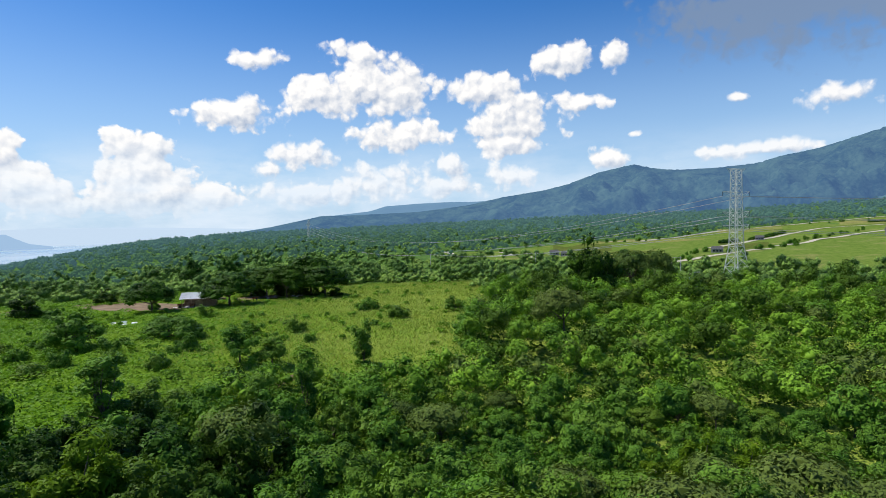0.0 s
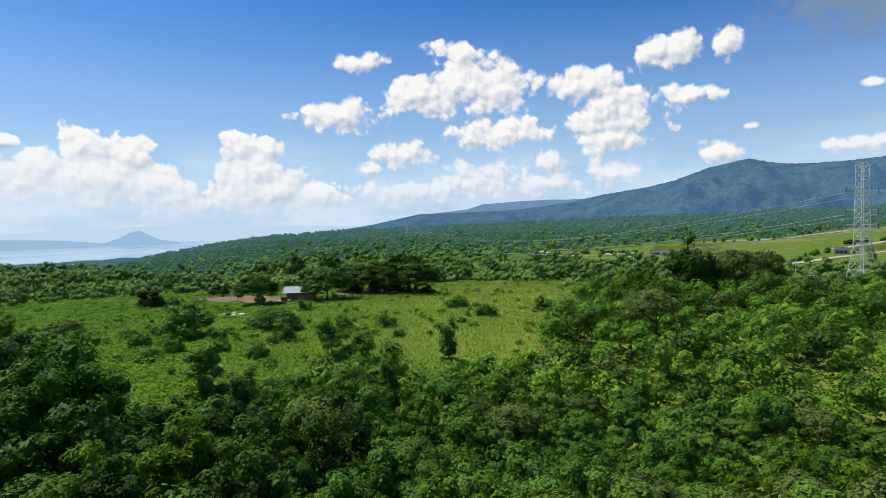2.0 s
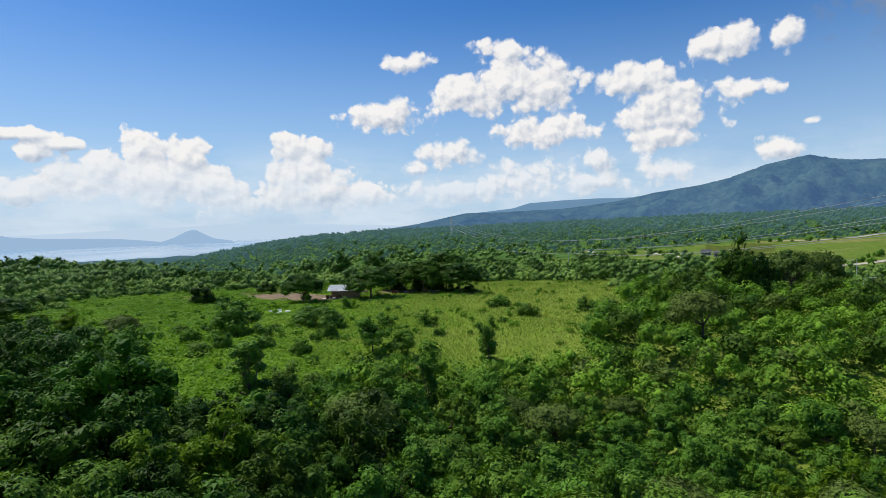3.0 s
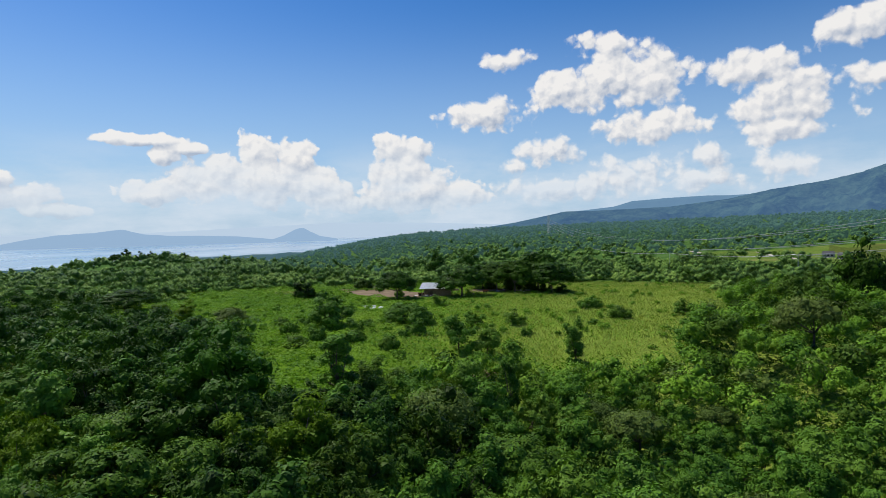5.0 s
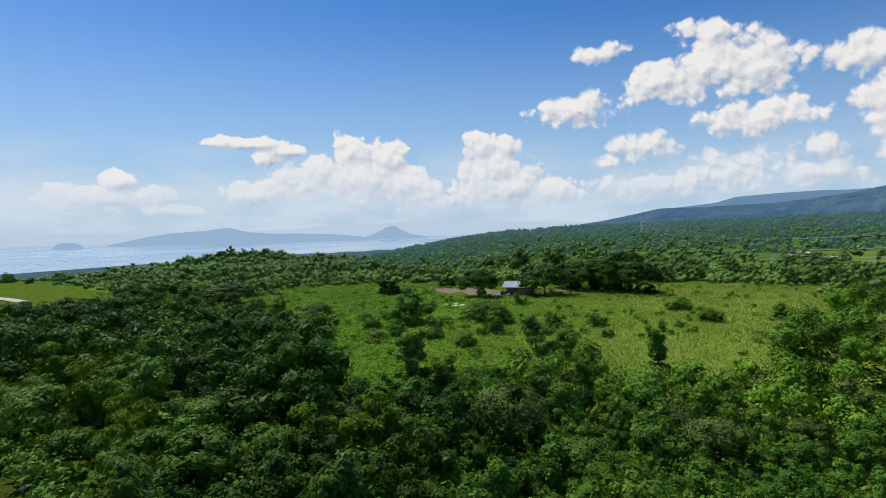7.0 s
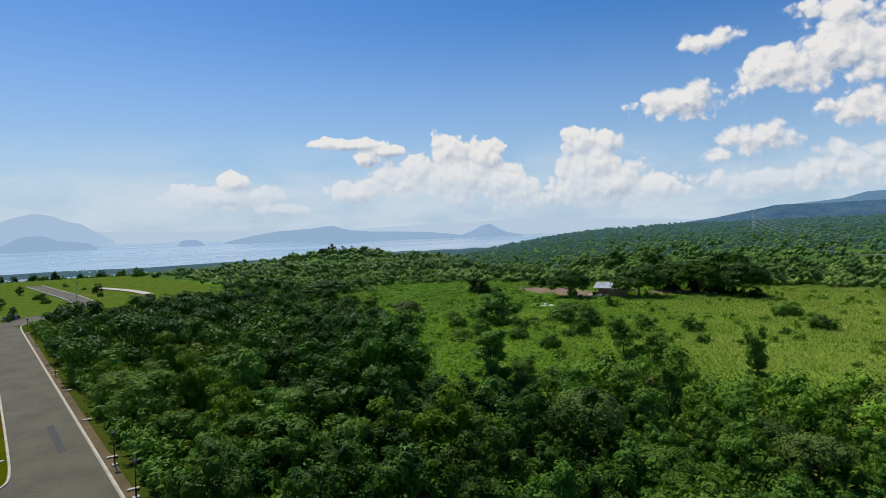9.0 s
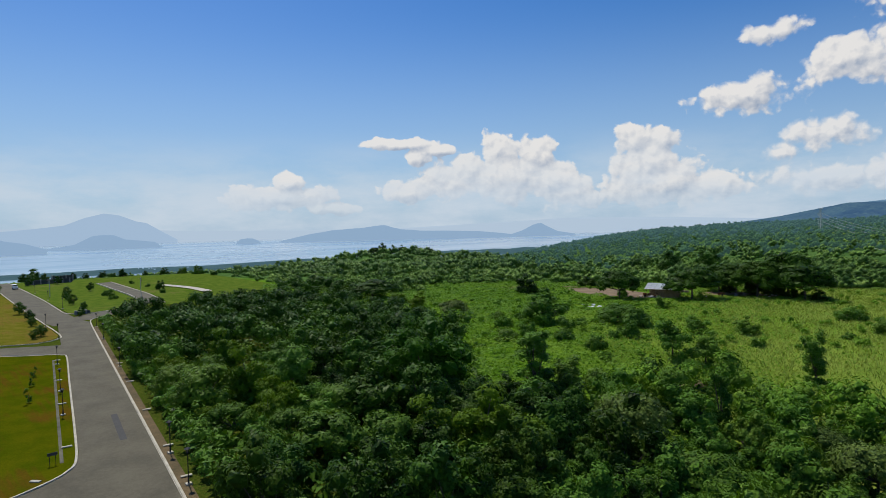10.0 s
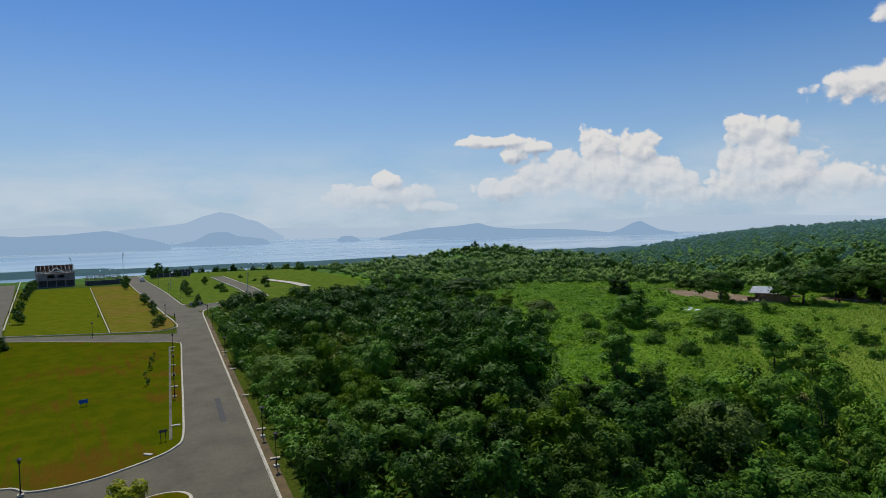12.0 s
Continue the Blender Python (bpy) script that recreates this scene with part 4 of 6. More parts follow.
def plant_forest():
    rng = np.random.default_rng(9)

    def wet(x, y):
        return land(x, y) > LAKE + 1.0

    mid = polar_spots(rng, 5600, (-42, 66), (150, 900), lambda x, y: ~open_land(x, y) & wet(x, y) & (np.hypot(x, y) > 255))
    mid = np.concatenate([mid, polar_spots(rng, 1000, (-4, 48), (294, 430), lambda x, y: ~open_land(x, y) & wet(x, y))])
    mid = mid[rng.random(len(mid)) < np.interp(np.hypot(mid[:, 0], mid[:, 1]), [450, 900], [1.0, 0.0])]
    close = (np.hypot(mid[:, 0], mid[:, 1]) < 440) & (np.degrees(np.arctan2(-mid[:, 0], mid[:, 1])) > -4)
    tall, big, low = split_spots(mid[~close], 71, (0.12, 0.33, 0.55))
    stand, shrubby = split_spots(mid[close], 73, (0.13, 0.87))
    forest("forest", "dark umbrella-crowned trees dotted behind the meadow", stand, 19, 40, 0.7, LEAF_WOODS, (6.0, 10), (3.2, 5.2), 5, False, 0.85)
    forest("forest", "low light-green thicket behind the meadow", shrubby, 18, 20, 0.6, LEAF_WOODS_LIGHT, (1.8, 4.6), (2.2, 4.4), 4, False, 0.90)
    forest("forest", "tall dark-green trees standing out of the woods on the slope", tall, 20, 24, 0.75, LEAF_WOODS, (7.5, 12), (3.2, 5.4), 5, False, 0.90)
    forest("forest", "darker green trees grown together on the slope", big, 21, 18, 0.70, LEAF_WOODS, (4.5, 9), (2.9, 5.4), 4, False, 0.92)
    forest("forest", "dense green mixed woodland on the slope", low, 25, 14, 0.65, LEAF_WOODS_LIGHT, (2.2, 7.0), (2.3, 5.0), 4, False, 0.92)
    rest = np.array(REST).reshape(-1, 2)
    # West of x = -58 darker leaves again bring the brightness down.
    shady, mixed = split_spots(rest[rest[:, 0] < -58], 74, (0.6, 0.4))
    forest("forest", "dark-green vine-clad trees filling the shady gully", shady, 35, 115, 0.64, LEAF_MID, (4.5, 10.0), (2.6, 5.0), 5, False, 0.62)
    forest("forest", "green mixed trees in the shady gully", mixed, 36, 115, 0.64, LEAF_FRESH, (4.0, 9.0), (2.4, 4.8), 5, False, 0.62)
    rest = rest[rest[:, 0] >= -58]
    a, b, c, d, e = split_spots(rest, 72, (0.42, 0.26, 0.16, 0.08, 0.08))
    forest("forest", "thick bright green wood of young broadleaf trees", a, 24, 115, 0.66, LEAF_STAND, (4.0, 10.0), (2.4, 5.6), 5, False, 0.62)
    forest("forest", "darker green trees grown together in the wood", b, 26, 115, 0.66, LEAF_STAND_DARK, (4.0, 11.0), (2.6, 5.8), 5, False, 0.66)
    forest("forest", "pale feathery trees mixed into the wood", c, 27, 105, 0.72, LEAF_BELT, (4.0, 7.0), (2.6, 4.4), 5, False, 0.66)
    forest("forest", "olive-green trees mixed into the wood", d, 28, 105, 0.72, LEAF_DULL, (5.0, 9.0), (3.0, 5.2), 5, False, 0.60)
    forest("forest", "tall dark trees standing above the wood", e, 29, 120, 0.78, LEAF_MID, (8.0, 13.0), (3.6, 5.6), 6, False, 0.60)
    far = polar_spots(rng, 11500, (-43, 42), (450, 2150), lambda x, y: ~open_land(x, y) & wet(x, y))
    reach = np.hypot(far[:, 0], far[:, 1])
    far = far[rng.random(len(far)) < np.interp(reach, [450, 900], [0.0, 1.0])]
    # The hazier, more glowing leaves take over with range.
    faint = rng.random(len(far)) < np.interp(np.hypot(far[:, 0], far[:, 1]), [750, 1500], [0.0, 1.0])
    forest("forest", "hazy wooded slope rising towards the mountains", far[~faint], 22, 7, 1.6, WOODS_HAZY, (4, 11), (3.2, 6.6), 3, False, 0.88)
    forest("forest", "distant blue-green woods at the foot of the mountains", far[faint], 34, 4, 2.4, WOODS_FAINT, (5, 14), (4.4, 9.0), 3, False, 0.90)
    shore = polar_spots(rng, 1800, (38, 100), (380, 1300), lambda x, y: ~open_land(x, y) & wet(x, y) & (np.degrees(np.arctan2(-x, y)) < np.interp(np.hypot(x, y), [380, 700, 1300], [58, 72, 100])))
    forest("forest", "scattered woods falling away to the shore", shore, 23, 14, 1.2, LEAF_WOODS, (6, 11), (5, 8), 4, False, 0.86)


plant_forest()


# ---- the housing estate on the terrace ----
ASPHALT = surface("asphalt", (0.066, 0.059, 0.037), (0.112, 0.100, 0.064), 0.22, 0.9, bump=0.25, bump_scale=30)
PATCH = surface("asphalt_patch", (0.032, 0.031, 0.029), (0.046, 0.045, 0.042), 0.8, 0.8, bump=0.2)
CONCRETE = surface("pale_concrete", (0.34, 0.31, 0.23), (0.52, 0.48, 0.38), 1.2, 0.85, bump=0.2)
RAW_CONCRETE = surface("raw_concrete", (0.20, 0.19, 0.20), (0.36, 0.34, 0.34), 0.6, 0.9, bump=0.3)
HOUSE_PLASTER = surface("bare_plaster", (0.20, 0.165, 0.165), (0.36, 0.31, 0.31), 0.5, 0.9, bump=0.3)
DARK_WALL = surface("dark_wall", (0.05, 0.05, 0.055), (0.10, 0.10, 0.10), 0.8, 0.9)
SOIL = surface("red_soil", (0.060, 0.048, 0.016), (0.150, 0.098, 0.042), 0.4, 0.95, bump=0.6, bump_scale=5)
BLACK_METAL = surface("black_paint", (0.018, 0.018, 0.02), (0.035, 0.035, 0.035), 3.0, 0.45, 0.2, bump=0.05)
SOIL_DRY = surface("dry_earth", (0.115, 0.078, 0.040), (0.250, 0.180, 0.105), 0.22, 0.95, bump=0.5, bump_scale=3)
OLD_PAVING = surface("old_paving", (0.055, 0.055, 0.030), (0.135, 0.125, 0.085), 0.5, 0.9)
GALVANISED = surface("galvanised_steel", (0.36, 0.39, 0.38), (0.56, 0.59, 0.57), 0.7, 0.6, 0.15, bump=0.05)
TIMBER = surface("weathered_timber", (0.12, 0.085, 0.05), (0.28, 0.20, 0.13), 2.0, 0.85, bump=0.4)
RUST = surface("rusty_metal", (0.10, 0.035, 0.015), (0.26, 0.10, 0.05), 1.5, 0.8, 0.3)
ROOF_TIN = surface("corrugated_tin", (0.55, 0.57, 0.59), (0.80, 0.82, 0.84), 0.5, 0.4, 0.15, bump=0.1)
WHITE_PAINT = surface("white_paint", (0.68, 0.68, 0.67), (0.82, 0.82, 0.81), 1.0, 0.4, bump=0.05)
BLUE_PAINT = surface("blue_paint", (0.010, 0.09, 0.36), (0.02, 0.14, 0.48), 1.5, 0.45, bump=0.05)
RUBBER = surface("rubber", (0.015, 0.015, 0.015), (0.03, 0.03, 0.03), 4.0, 0.8)
CABLE = surface("cable", (0.25, 0.26, 0.26), (0.4, 0.4, 0.4), 1.0, 0.4, 0.8, bump=0.0)


def glass_material():
    m, tree, out = material("dark_glass")
    bsdf = node(tree, "ShaderNodeBsdfPrincipled")
    bsdf.inputs["Base Color"].default_value = (0.02, 0.025, 0.03, 1)
    bsdf.inputs["Roughness"].default_value = 0.06
    tree.links.new(bsdf.outputs[0], out.inputs[0])
    return m


GLASS = glass_material()


def lawn_material(name, green, worn, brown, bare):
    m, tree, out = material(name)
    where = node(tree, "ShaderNodeNewGeometry").outputs["Position"]
    rows = node(tree, "ShaderNodeMapping")
    rows.inputs["Rotation"].default_value = (0, 0, radians(28))
    rows.inputs["Scale"].default_value = (0.12, 1.3, 1.0)
    tree.links.new(where, rows.inputs[0])
    big, mid, fine = noise_tex(tree, where, 0.045, 4.0), noise_tex(tree, where, 0.3, 5.0, 0.6), noise_tex(tree, where, 6.0, 5.0, 0.7)
    furrow = noise_tex(tree, rows.outputs[0], 1.0, 3.0)
    colour = mix(tree, smooth(tree, mid, 0.35, 0.65), green, worn)
    soil = maths(tree, "ADD", maths(tree, "MULTIPLY", big, 0.7), maths(tree, "MULTIPLY", furrow, 0.3))
    colour = mix(tree, smooth(tree, soil, bare, bare + 0.13, 0.0, 0.85), colour, brown)
    colour = mix(tree, smooth(tree, fine, 0.3, 0.7, 0.45, 0.0), colour, tuple(0.45 * c for c in green))
    bsdf = node(tree, "ShaderNodeBsdfPrincipled")
    tree.links.new(colour, bsdf.inputs["Base Color"])
    bsdf.inputs["Roughness"].default_value, bsdf.inputs["Specular IOR Level"].default_value = 0.95, 0.0
    b = node(tree, "ShaderNodeBump")
    b.inputs["Strength"].default_value, b.inputs["Distance"].default_value = 0.5, 0.12
    tree.links.new(fine, b.inputs["Height"])
    tree.links.new(b.outputs[0], bsdf.inputs["Normal"])
    tree.links.new(bsdf.outputs[0], out.inputs[0])
    return m


LAWN = lawn_material("mown_lawn", (0.056, 0.078, 0.002), (0.088, 0.094, 0.003), (0.118, 0.056, 0.009), 0.50)
LAWN_PLOT = lawn_material("plot_lawn", (0.085, 0.115, 0.006), (0.120, 0.135, 0.009), (0.135, 0.105, 0.015), 0.58)
LAWN_DRY = lawn_material("dry_lawn", (0.115, 0.122, 0.011), (0.170, 0.150, 0.024), (0.19, 0.125, 0.032), 0.47)
LAWN_FIELD = lawn_material("estate_grass", (0.075, 0.130, 0.015), (0.120, 0.165, 0.024), (0.17, 0.16, 0.05), 0.56)


def strip(name, label, points, width, z, mat, category="road", left=None):
    """A ribbon along points on the land; width to both sides, or from left to left + width."""
    pts = [Vector((x, y, 0)) for x, y in points]
    a = width / 2 if left is None else left + width
    b = -width / 2 if left is None else left
    verts = []
    for i, p in enumerate(pts):
        way = (pts[min(i + 1, len(pts) - 1)] - pts[max(i - 1, 0)]).normalized()
        side = Vector((-way.y, way.x, 0))
        for s in (a, b):
            q = p + side * s
            verts.append((q.x, q.y, land_at(q.x, q.y) + z))
    faces = [(2 * i, 2 * i + 1, 2 * i + 3, 2 * i + 2) for i in range(len(pts) - 1)]
    ob = new(name, mesh_of(name, verts, faces, mat))
    return tagged(ob, label, category, kind="structure")


def rounded(points, steps=6):
    """A smooth line through the points."""
    p = [Vector((x, y, 0)) for x, y in points]
    p = [2 * p[0] - p[1]] + p + [2 * p[-1] - p[-2]]
    out = []
    for i in range(1, len(p) - 2):
        for k in range(steps):
            t = k / steps
            q = 0.5 * (2 * p[i] + (p[i + 1] - p[i - 1]) * t + (2 * p[i - 1] - 5 * p[i] + 4 * p[i + 1] - p[i + 2]) * t * t + (3 * p[i] - p[i - 1] - 3 * p[i + 1] + p[i + 2]) * t ** 3)
            out.append((q.x, q.y))
    return out + [(p[-2].x, p[-2].y)]


def kerb(points, label="pale concrete kerb along the road", width=0.22, height=0.16):
    """A kerb along a line: a raised bar with sloping face and a flat gutter beside it."""
    pts = [Vector((x, y, 0)) for x, y in points]
    outline = [(-0.05, 0.062), (-0.01, 0.06), (0.04, height), (0.04 + width, height), (0.06 + width, 0.0)]
    verts = []
    for i, p in enumerate(pts):
        way = (pts[min(i + 1, len(pts) - 1)] - pts[max(i - 1, 0)]).normalized()
        side = Vector((-way.y, way.x, 0))
        z = land_at(p.x, p.y)
        verts += [(*(p + side * s).xy, z + h) for s, h in outline]
    k = len(outline)
    faces = [(i * k + j, (i + 1) * k + j, (i + 1) * k + j + 1, i * k + j + 1) for i in range(len(pts) - 1) for j in range(k - 1)]
    ob = new("kerb", mesh_of("kerb", verts, faces, CONCRETE))
    return tagged(ob, label, "kerb", kind="structure")


def slab(name, label, points, z, mat, category, cell=0.0):
    """A level patch of ground with the given outline, with a low edge."""
    bm = bmesh.new()
    top = [bm.verts.new((x, y, land_at(x, y) + z)) for x, y in points]
    low = [bm.verts.new((x, y, land_at(x, y) - 0.05)) for x, y in points]
    bm.faces.new(top)
    n = len(points)
    for i in range(n):
        bm.faces.new((top[i], low[i], low[(i + 1) % n], top[(i + 1) % n]))
    bmesh.ops.recalc_face_normals(bm, faces=bm.faces)
    bmesh.ops.triangulate(bm, faces=[f for f in bm.faces if len(f.verts) > 4])
    me = bpy.data.meshes.new(name)
    bm.to_mesh(me)
    bm.free()
    me.materials.append(mat)
    return tagged(new(name, me), label, category, kind="structure")


def north(x):
    return 11.8 - 0.1677 * x


MAIN = [(x, north(x) - 3.6) for x in range(60, -169, -6)]
NORTH_KERB = [(x, north(x)) for x in range(60, -158, -6)] + rounded([(-158, 38.3), (-166, 39.8), (-171, 41.2), (-174, 43.5), (-178, 47)], 4)[1:]
SOUTH_KERB = rounded([(-53, -34), (-53, -12), (-52.9, -3.3), (-50.6, -1), (-49.9, 1.6), (-50.1, 4.5), (-51.2, 7.6), (-52.7, 10.5), (-54.2, 12.2), (-57, 13.6), (-67.7, 15.7), (-96, 20.8), (-118, 24.8), (-121, 24.6), (-123.5, 22.6), (-126, 19), (-147.6, -6.2), (-165, -32)], 5)
FAR_KERB = rounded([(-170, -31), (-157.5, -8.5), (-141.5, 20.5), (-140.4, 24), (-142, 27.2), (-146, 29.2), (-159, 30), (-175, 30.4), (-255, 33.2), (-362, 38)], 5)
UPPER_KERB = rounded([(-360, 45.2), (-325, 44.3), (-246.7, 41.8), (-205, 39.6), (-193, 39.0), (-188, 40.5), (-186, 44), (-188, 50)], 5)

strip("road", "grey asphalt road between pale kerbs", MAIN, 7.2, 0.04, ASPHALT)
strip("road", "grey asphalt road leading on towards the lake", rounded([(-166, 35.6), (-180, 34.9), (-205, 35.6), (-255, 37.6), (-330, 40.6), (-400, 42)], 6), 8.4, 0.05, ASPHALT)
strip("road", "grey asphalt side street across the estate", [(-117.5, 28), (-130, 24), (-136, 14), (-151, -10), (-166, -34)], 10.2, 0.03, ASPHALT)
slab("road", "grey asphalt street curving round the lawn", [(-30, 12), (-30, 16.6), (-60, 21.6), (-59, 13.8), (-55, 12.6), (-53.4, 11), (-51.9, 8), (-50.8, 4.6), (-50.6, 1.6), (-51.3, -1), (-53.6, -3.3), (-53.6, -40), (-41, -40), (-40, 0), (-36, 6)], 0.034, ASPHALT, "road")
strip("road", "grey asphalt branch road beside the wood", rounded([(-174, 38), (-181, 46), (-188, 55)], 5), 8.5, 0.045, ASPHALT)
strip("road", "grey asphalt street beyond the far lawn", [(-140, -11), (-180, -12), (-250, -12), (-330, -13), (-380, -14)], 8.0, 0.043, ASPHALT)
strip("road", "grey asphalt road on the upper slope", rounded([(-196, 66), (-225, 70), (-262, 73), (-300, 76)], 5), 6.0, 0.35, ASPHALT)
strip("road", "pale concrete road on the upper slope", rounded([(-219, 93), (-240, 93), (-262, 90)], 5), 4.0, 0.35, CONCRETE)
for line in (NORTH_KERB[::-1], SOUTH_KERB[::-1], FAR_KERB[::-1]):
    kerb(line[::-1] if line is NORTH_KERB else line)
kerb(UPPER_KERB)
kerb([(x, -7.6) for x in range(-168, -381, -12)][::-1])
kerb([(x, -16.4) for x in range(-150, -381, -12)])
kerb(rounded([(-300, 79.4), (-262, 76.4), (-225, 73.4), (-196, 69.4)], 5)[::-1], "pale kerb of the upper road", 0.4, 0.5)
kerb(rounded([(-300, 72.6), (-262, 69.6), (-225, 66.6), (-196, 62.6)], 5), "pale kerb of the upper road", 0.4, 0.5)
slab("lawn", "mown lawn with brown worn patches beside the road", [(x, y) for x, y in SOUTH_KERB[1:-1]] + [(-165, -40), (-53, -40)], 0.12, LAWN, "lawn")
slab("lawn", "mown green lawn plot before the unfinished house", [(-157.5, -7.0), (-145.6, 13.7), (-285, 18.4), (-292, -6.5), (-180, -7.2)], 0.12, LAWN_PLOT, "lawn")
slab("lawn", "dry yellow lawn plot beside the road", [(-145.2, 14.4), (-141.4, 21), (-140.8, 24), (-142.4, 27), (-146, 28.9), (-159, 29.7), (-175, 30.1), (-255, 32.9), (-283, 33.8), (-285, 19.1)], 0.125, LAWN_DRY, "lawn")
slab("lawn", "grassy verge between the road and the wood", [(-192, 39.8), (-246, 42.2), (-325, 44.9), (-345, 46), (-330, 68), (-262, 69), (-226, 65), (-196, 61), (-188, 50), (-187, 44)], 0.10, LAWN_FIELD, "lawn")


def build_upper_field():
    """The open grass of the upper estate, down to the wood's edge."""
    verts, cols, rows = [], 26, 12
    for i in range(rows):
        for j in range(cols):
            x = -192 - 225 * j / (cols - 1)
            y0, y1 = np.interp(x, [-345, -192], [64, 60.5]), np.interp(x, [-420, -300, -233, -203, -192], [134, 130, 128, 112, 96])
            y = y0 + (y1 - y0) * i / (rows - 1)
            verts.append((x, y, land_at(x, y) + 0.09))
    faces = [(i * cols + j, (i + 1) * cols + j, (i + 1) * cols + j + 1, i * cols + j + 1) for i in range(rows - 1) for j in range(cols - 1)]
    ob = new("lawn", mesh_of("lawn", verts, faces, LAWN_FIELD, True))
    tagged(ob, "open green grassland of the upper estate beside the wood", "lawn", kind="structure")


build_upper_field()
strip("path", "narrow pale footpath dividing two lawn plots", [(-145.4, 14.05), (-285, 18.75)], 0.22, 0.15, CONCRETE, "path")
strip("verge", "bare reddish soil verge beside the kerb", [(x, north(x)) for x in range(60, -160, -6)], 0.9, 0.10, SOIL, "verge", left=-1.2)
strip("asphalt_patch", "dark rectangular repair patch in the asphalt", [(-60.0, north(-60) - 2.7), (-66.5, north(-66.5) - 2.7), (-71.5, north(-71.5) - 2.7)], 0.75, 0.046, PATCH, "patch")
strip("path", "worn pale footway along the lawn's edge", [(x, north(x) - 8.9) for x in range(-57, -118, -6)], 0.34, 0.135, OLD_PAVING, "path")


def build_median():
    root = new("median")
    tagged(root, "small kerbed grass median with a pale rim", "median", kind="structure")
    bm = bmesh.new()
    bmesh.ops.create_cone(bm, cap_ends=True, segments=28, radius1=3.2, radius2=3.1, depth=0.2, matrix=pose(0, 0, 0.1) @ Matrix.Diagonal((0.8, 1.0, 1, 1)))
    part("rim", bm, CONCRETE, root, "pale concrete rim")
    bm = bmesh.new()
    bmesh.ops.create_cone(bm, cap_ends=True, segments=28, radius1=2.85, radius2=2.7, depth=0.1, matrix=pose(0, 0, 0.22) @ Matrix.Diagonal((0.8, 1.0, 1, 1)))
    part("grass", bm, LAWN, root)
    root.matrix_basis = pose(-39.6, 8.3, 0.03, 0, 0, 20)


build_median()


# ---- street furniture ----
def build_lamp():
    root = new("street_lamp")
    tagged(root, "black street lamp post with a lantern head on a footing", "street lamp", "lamps along the estate roads")
    bm = bmesh.new()
    rod(bm, (0, 0, 0.2), (0, 0, 3.1), 0.055, 0.04, 8)
    rod(bm, (0, 0, 0.15), (0, 0, 0.7), 0.10, 0.07, 8)
    part("post", bm, BLACK_METAL, root)
    bm = bmesh.new()
    box(bm, (0.55, 0.55, 0.24), (0, 0, 0.08), bevel=0.03)
    part("footing", bm, CONCRETE, root, "pale concrete footing")
    bm = bmesh.new()
    bmesh.ops.create_cone(bm, cap_ends=True, segments=8, radius1=0.11, radius2=0.20, depth=0.34, matrix=pose(0, 0, 3.28))
    part("lantern", bm, GLASS, root, "dark glass lantern")
    bm = bmesh.new()
    bmesh.ops.create_cone(bm, cap_ends=True, segments=8, radius1=0.30, radius2=0.05, depth=0.16, matrix=pose(0, 0, 3.53))
    part("cap", bm, BLACK_METAL, root)
    bm = bmesh.new()
    rod(bm, (0, 0, 3.05), (0, 0, 3.12), 0.13, 0.13, 8)
    part("collar", bm, BLACK_METAL, root)
    return root


LAMP = build_lamp()
LAMP_SPOTS = [(-42.0, 1.0), (-51.5, 1.0), (-101, 1.0), (-134.8, 1.0), (-155, 1.0), (-76, -8.3), (-90, -8.3), (-112, -8.3)]
lamp_places = [(x, north(x) + s) for x, s in LAMP_SPOTS] + [(-49.9, -1.6), (-141.5, 10.2), (-143, 28.2), (-165, 29.6), (-205, 41), (-238, 42.8), (-180, -6.6), (-215, -6.6), (-255, -6.6), (-270, 44)]
for n, (x, y) in enumerate(lamp_places):
    m = pose(x, y, land_at(x, y) + 0.06)
    if n:
        copy_thing(LAMP, m)
    else:
        LAMP.matrix_basis = m


def build_apron(x, y, turn):
    bm = bmesh.new()
    box(bm, (1.05, 0.4, 0.12), (0, 0, 0.12), bevel=0.02)
    me = bpy.data.meshes.new("inlet")
    bm.to_mesh(me)
    bm.free()
    me.materials.append(CONCRETE)
    ob = new("drain_inlet", me)
    ob.matrix_basis = pose(x, y, land_at(x, y) + 0.06, 0, 0, turn)
    tagged(ob, "pale concrete drain inlet slab across the verge", "drain", "drain inlets along the kerb")


for x, s in ((-44, 1.2), (-54, 1.2), (-70, 1.2), (-88, 1.2), (-104, 1.2), (-62, -8.3), (-82, -8.3), (-98, -8.4), (-116, -8.3)):
    build_apron(x, north(x) + s, 80)
build_apron(-53.5, 9.6, 40)


def build_sign(x, y, mat, label, wide, high, up, turn=0.0, lines=()):
    root = new("sign")
    tagged(root, label, "sign")
    for side in (-0.3, 0.3):
        bm = bmesh.new()
        rod(bm, (0, side * wide, 0), (0, side * wide, up), 0.03)
        part("post", bm, BLACK_METAL, root)
    bm = bmesh.new()
    box(bm, (0.05, wide, high), (0.04, 0, up), bevel=0.01)
    part("board", bm, mat, root)
    root.matrix_basis = pose(x, y, land_at(x, y) + 0.05, 0, 0, turn)


build_sign(-79, 5.0, BLUE_PAINT, "blue notice board on low thin posts in the lawn", 1.1, 0.55, 0.75)
build_sign(-57.2, 11.7, DARK_WALL, "small dark name board on posts at the corner", 0.9, 0.32, 1.2)


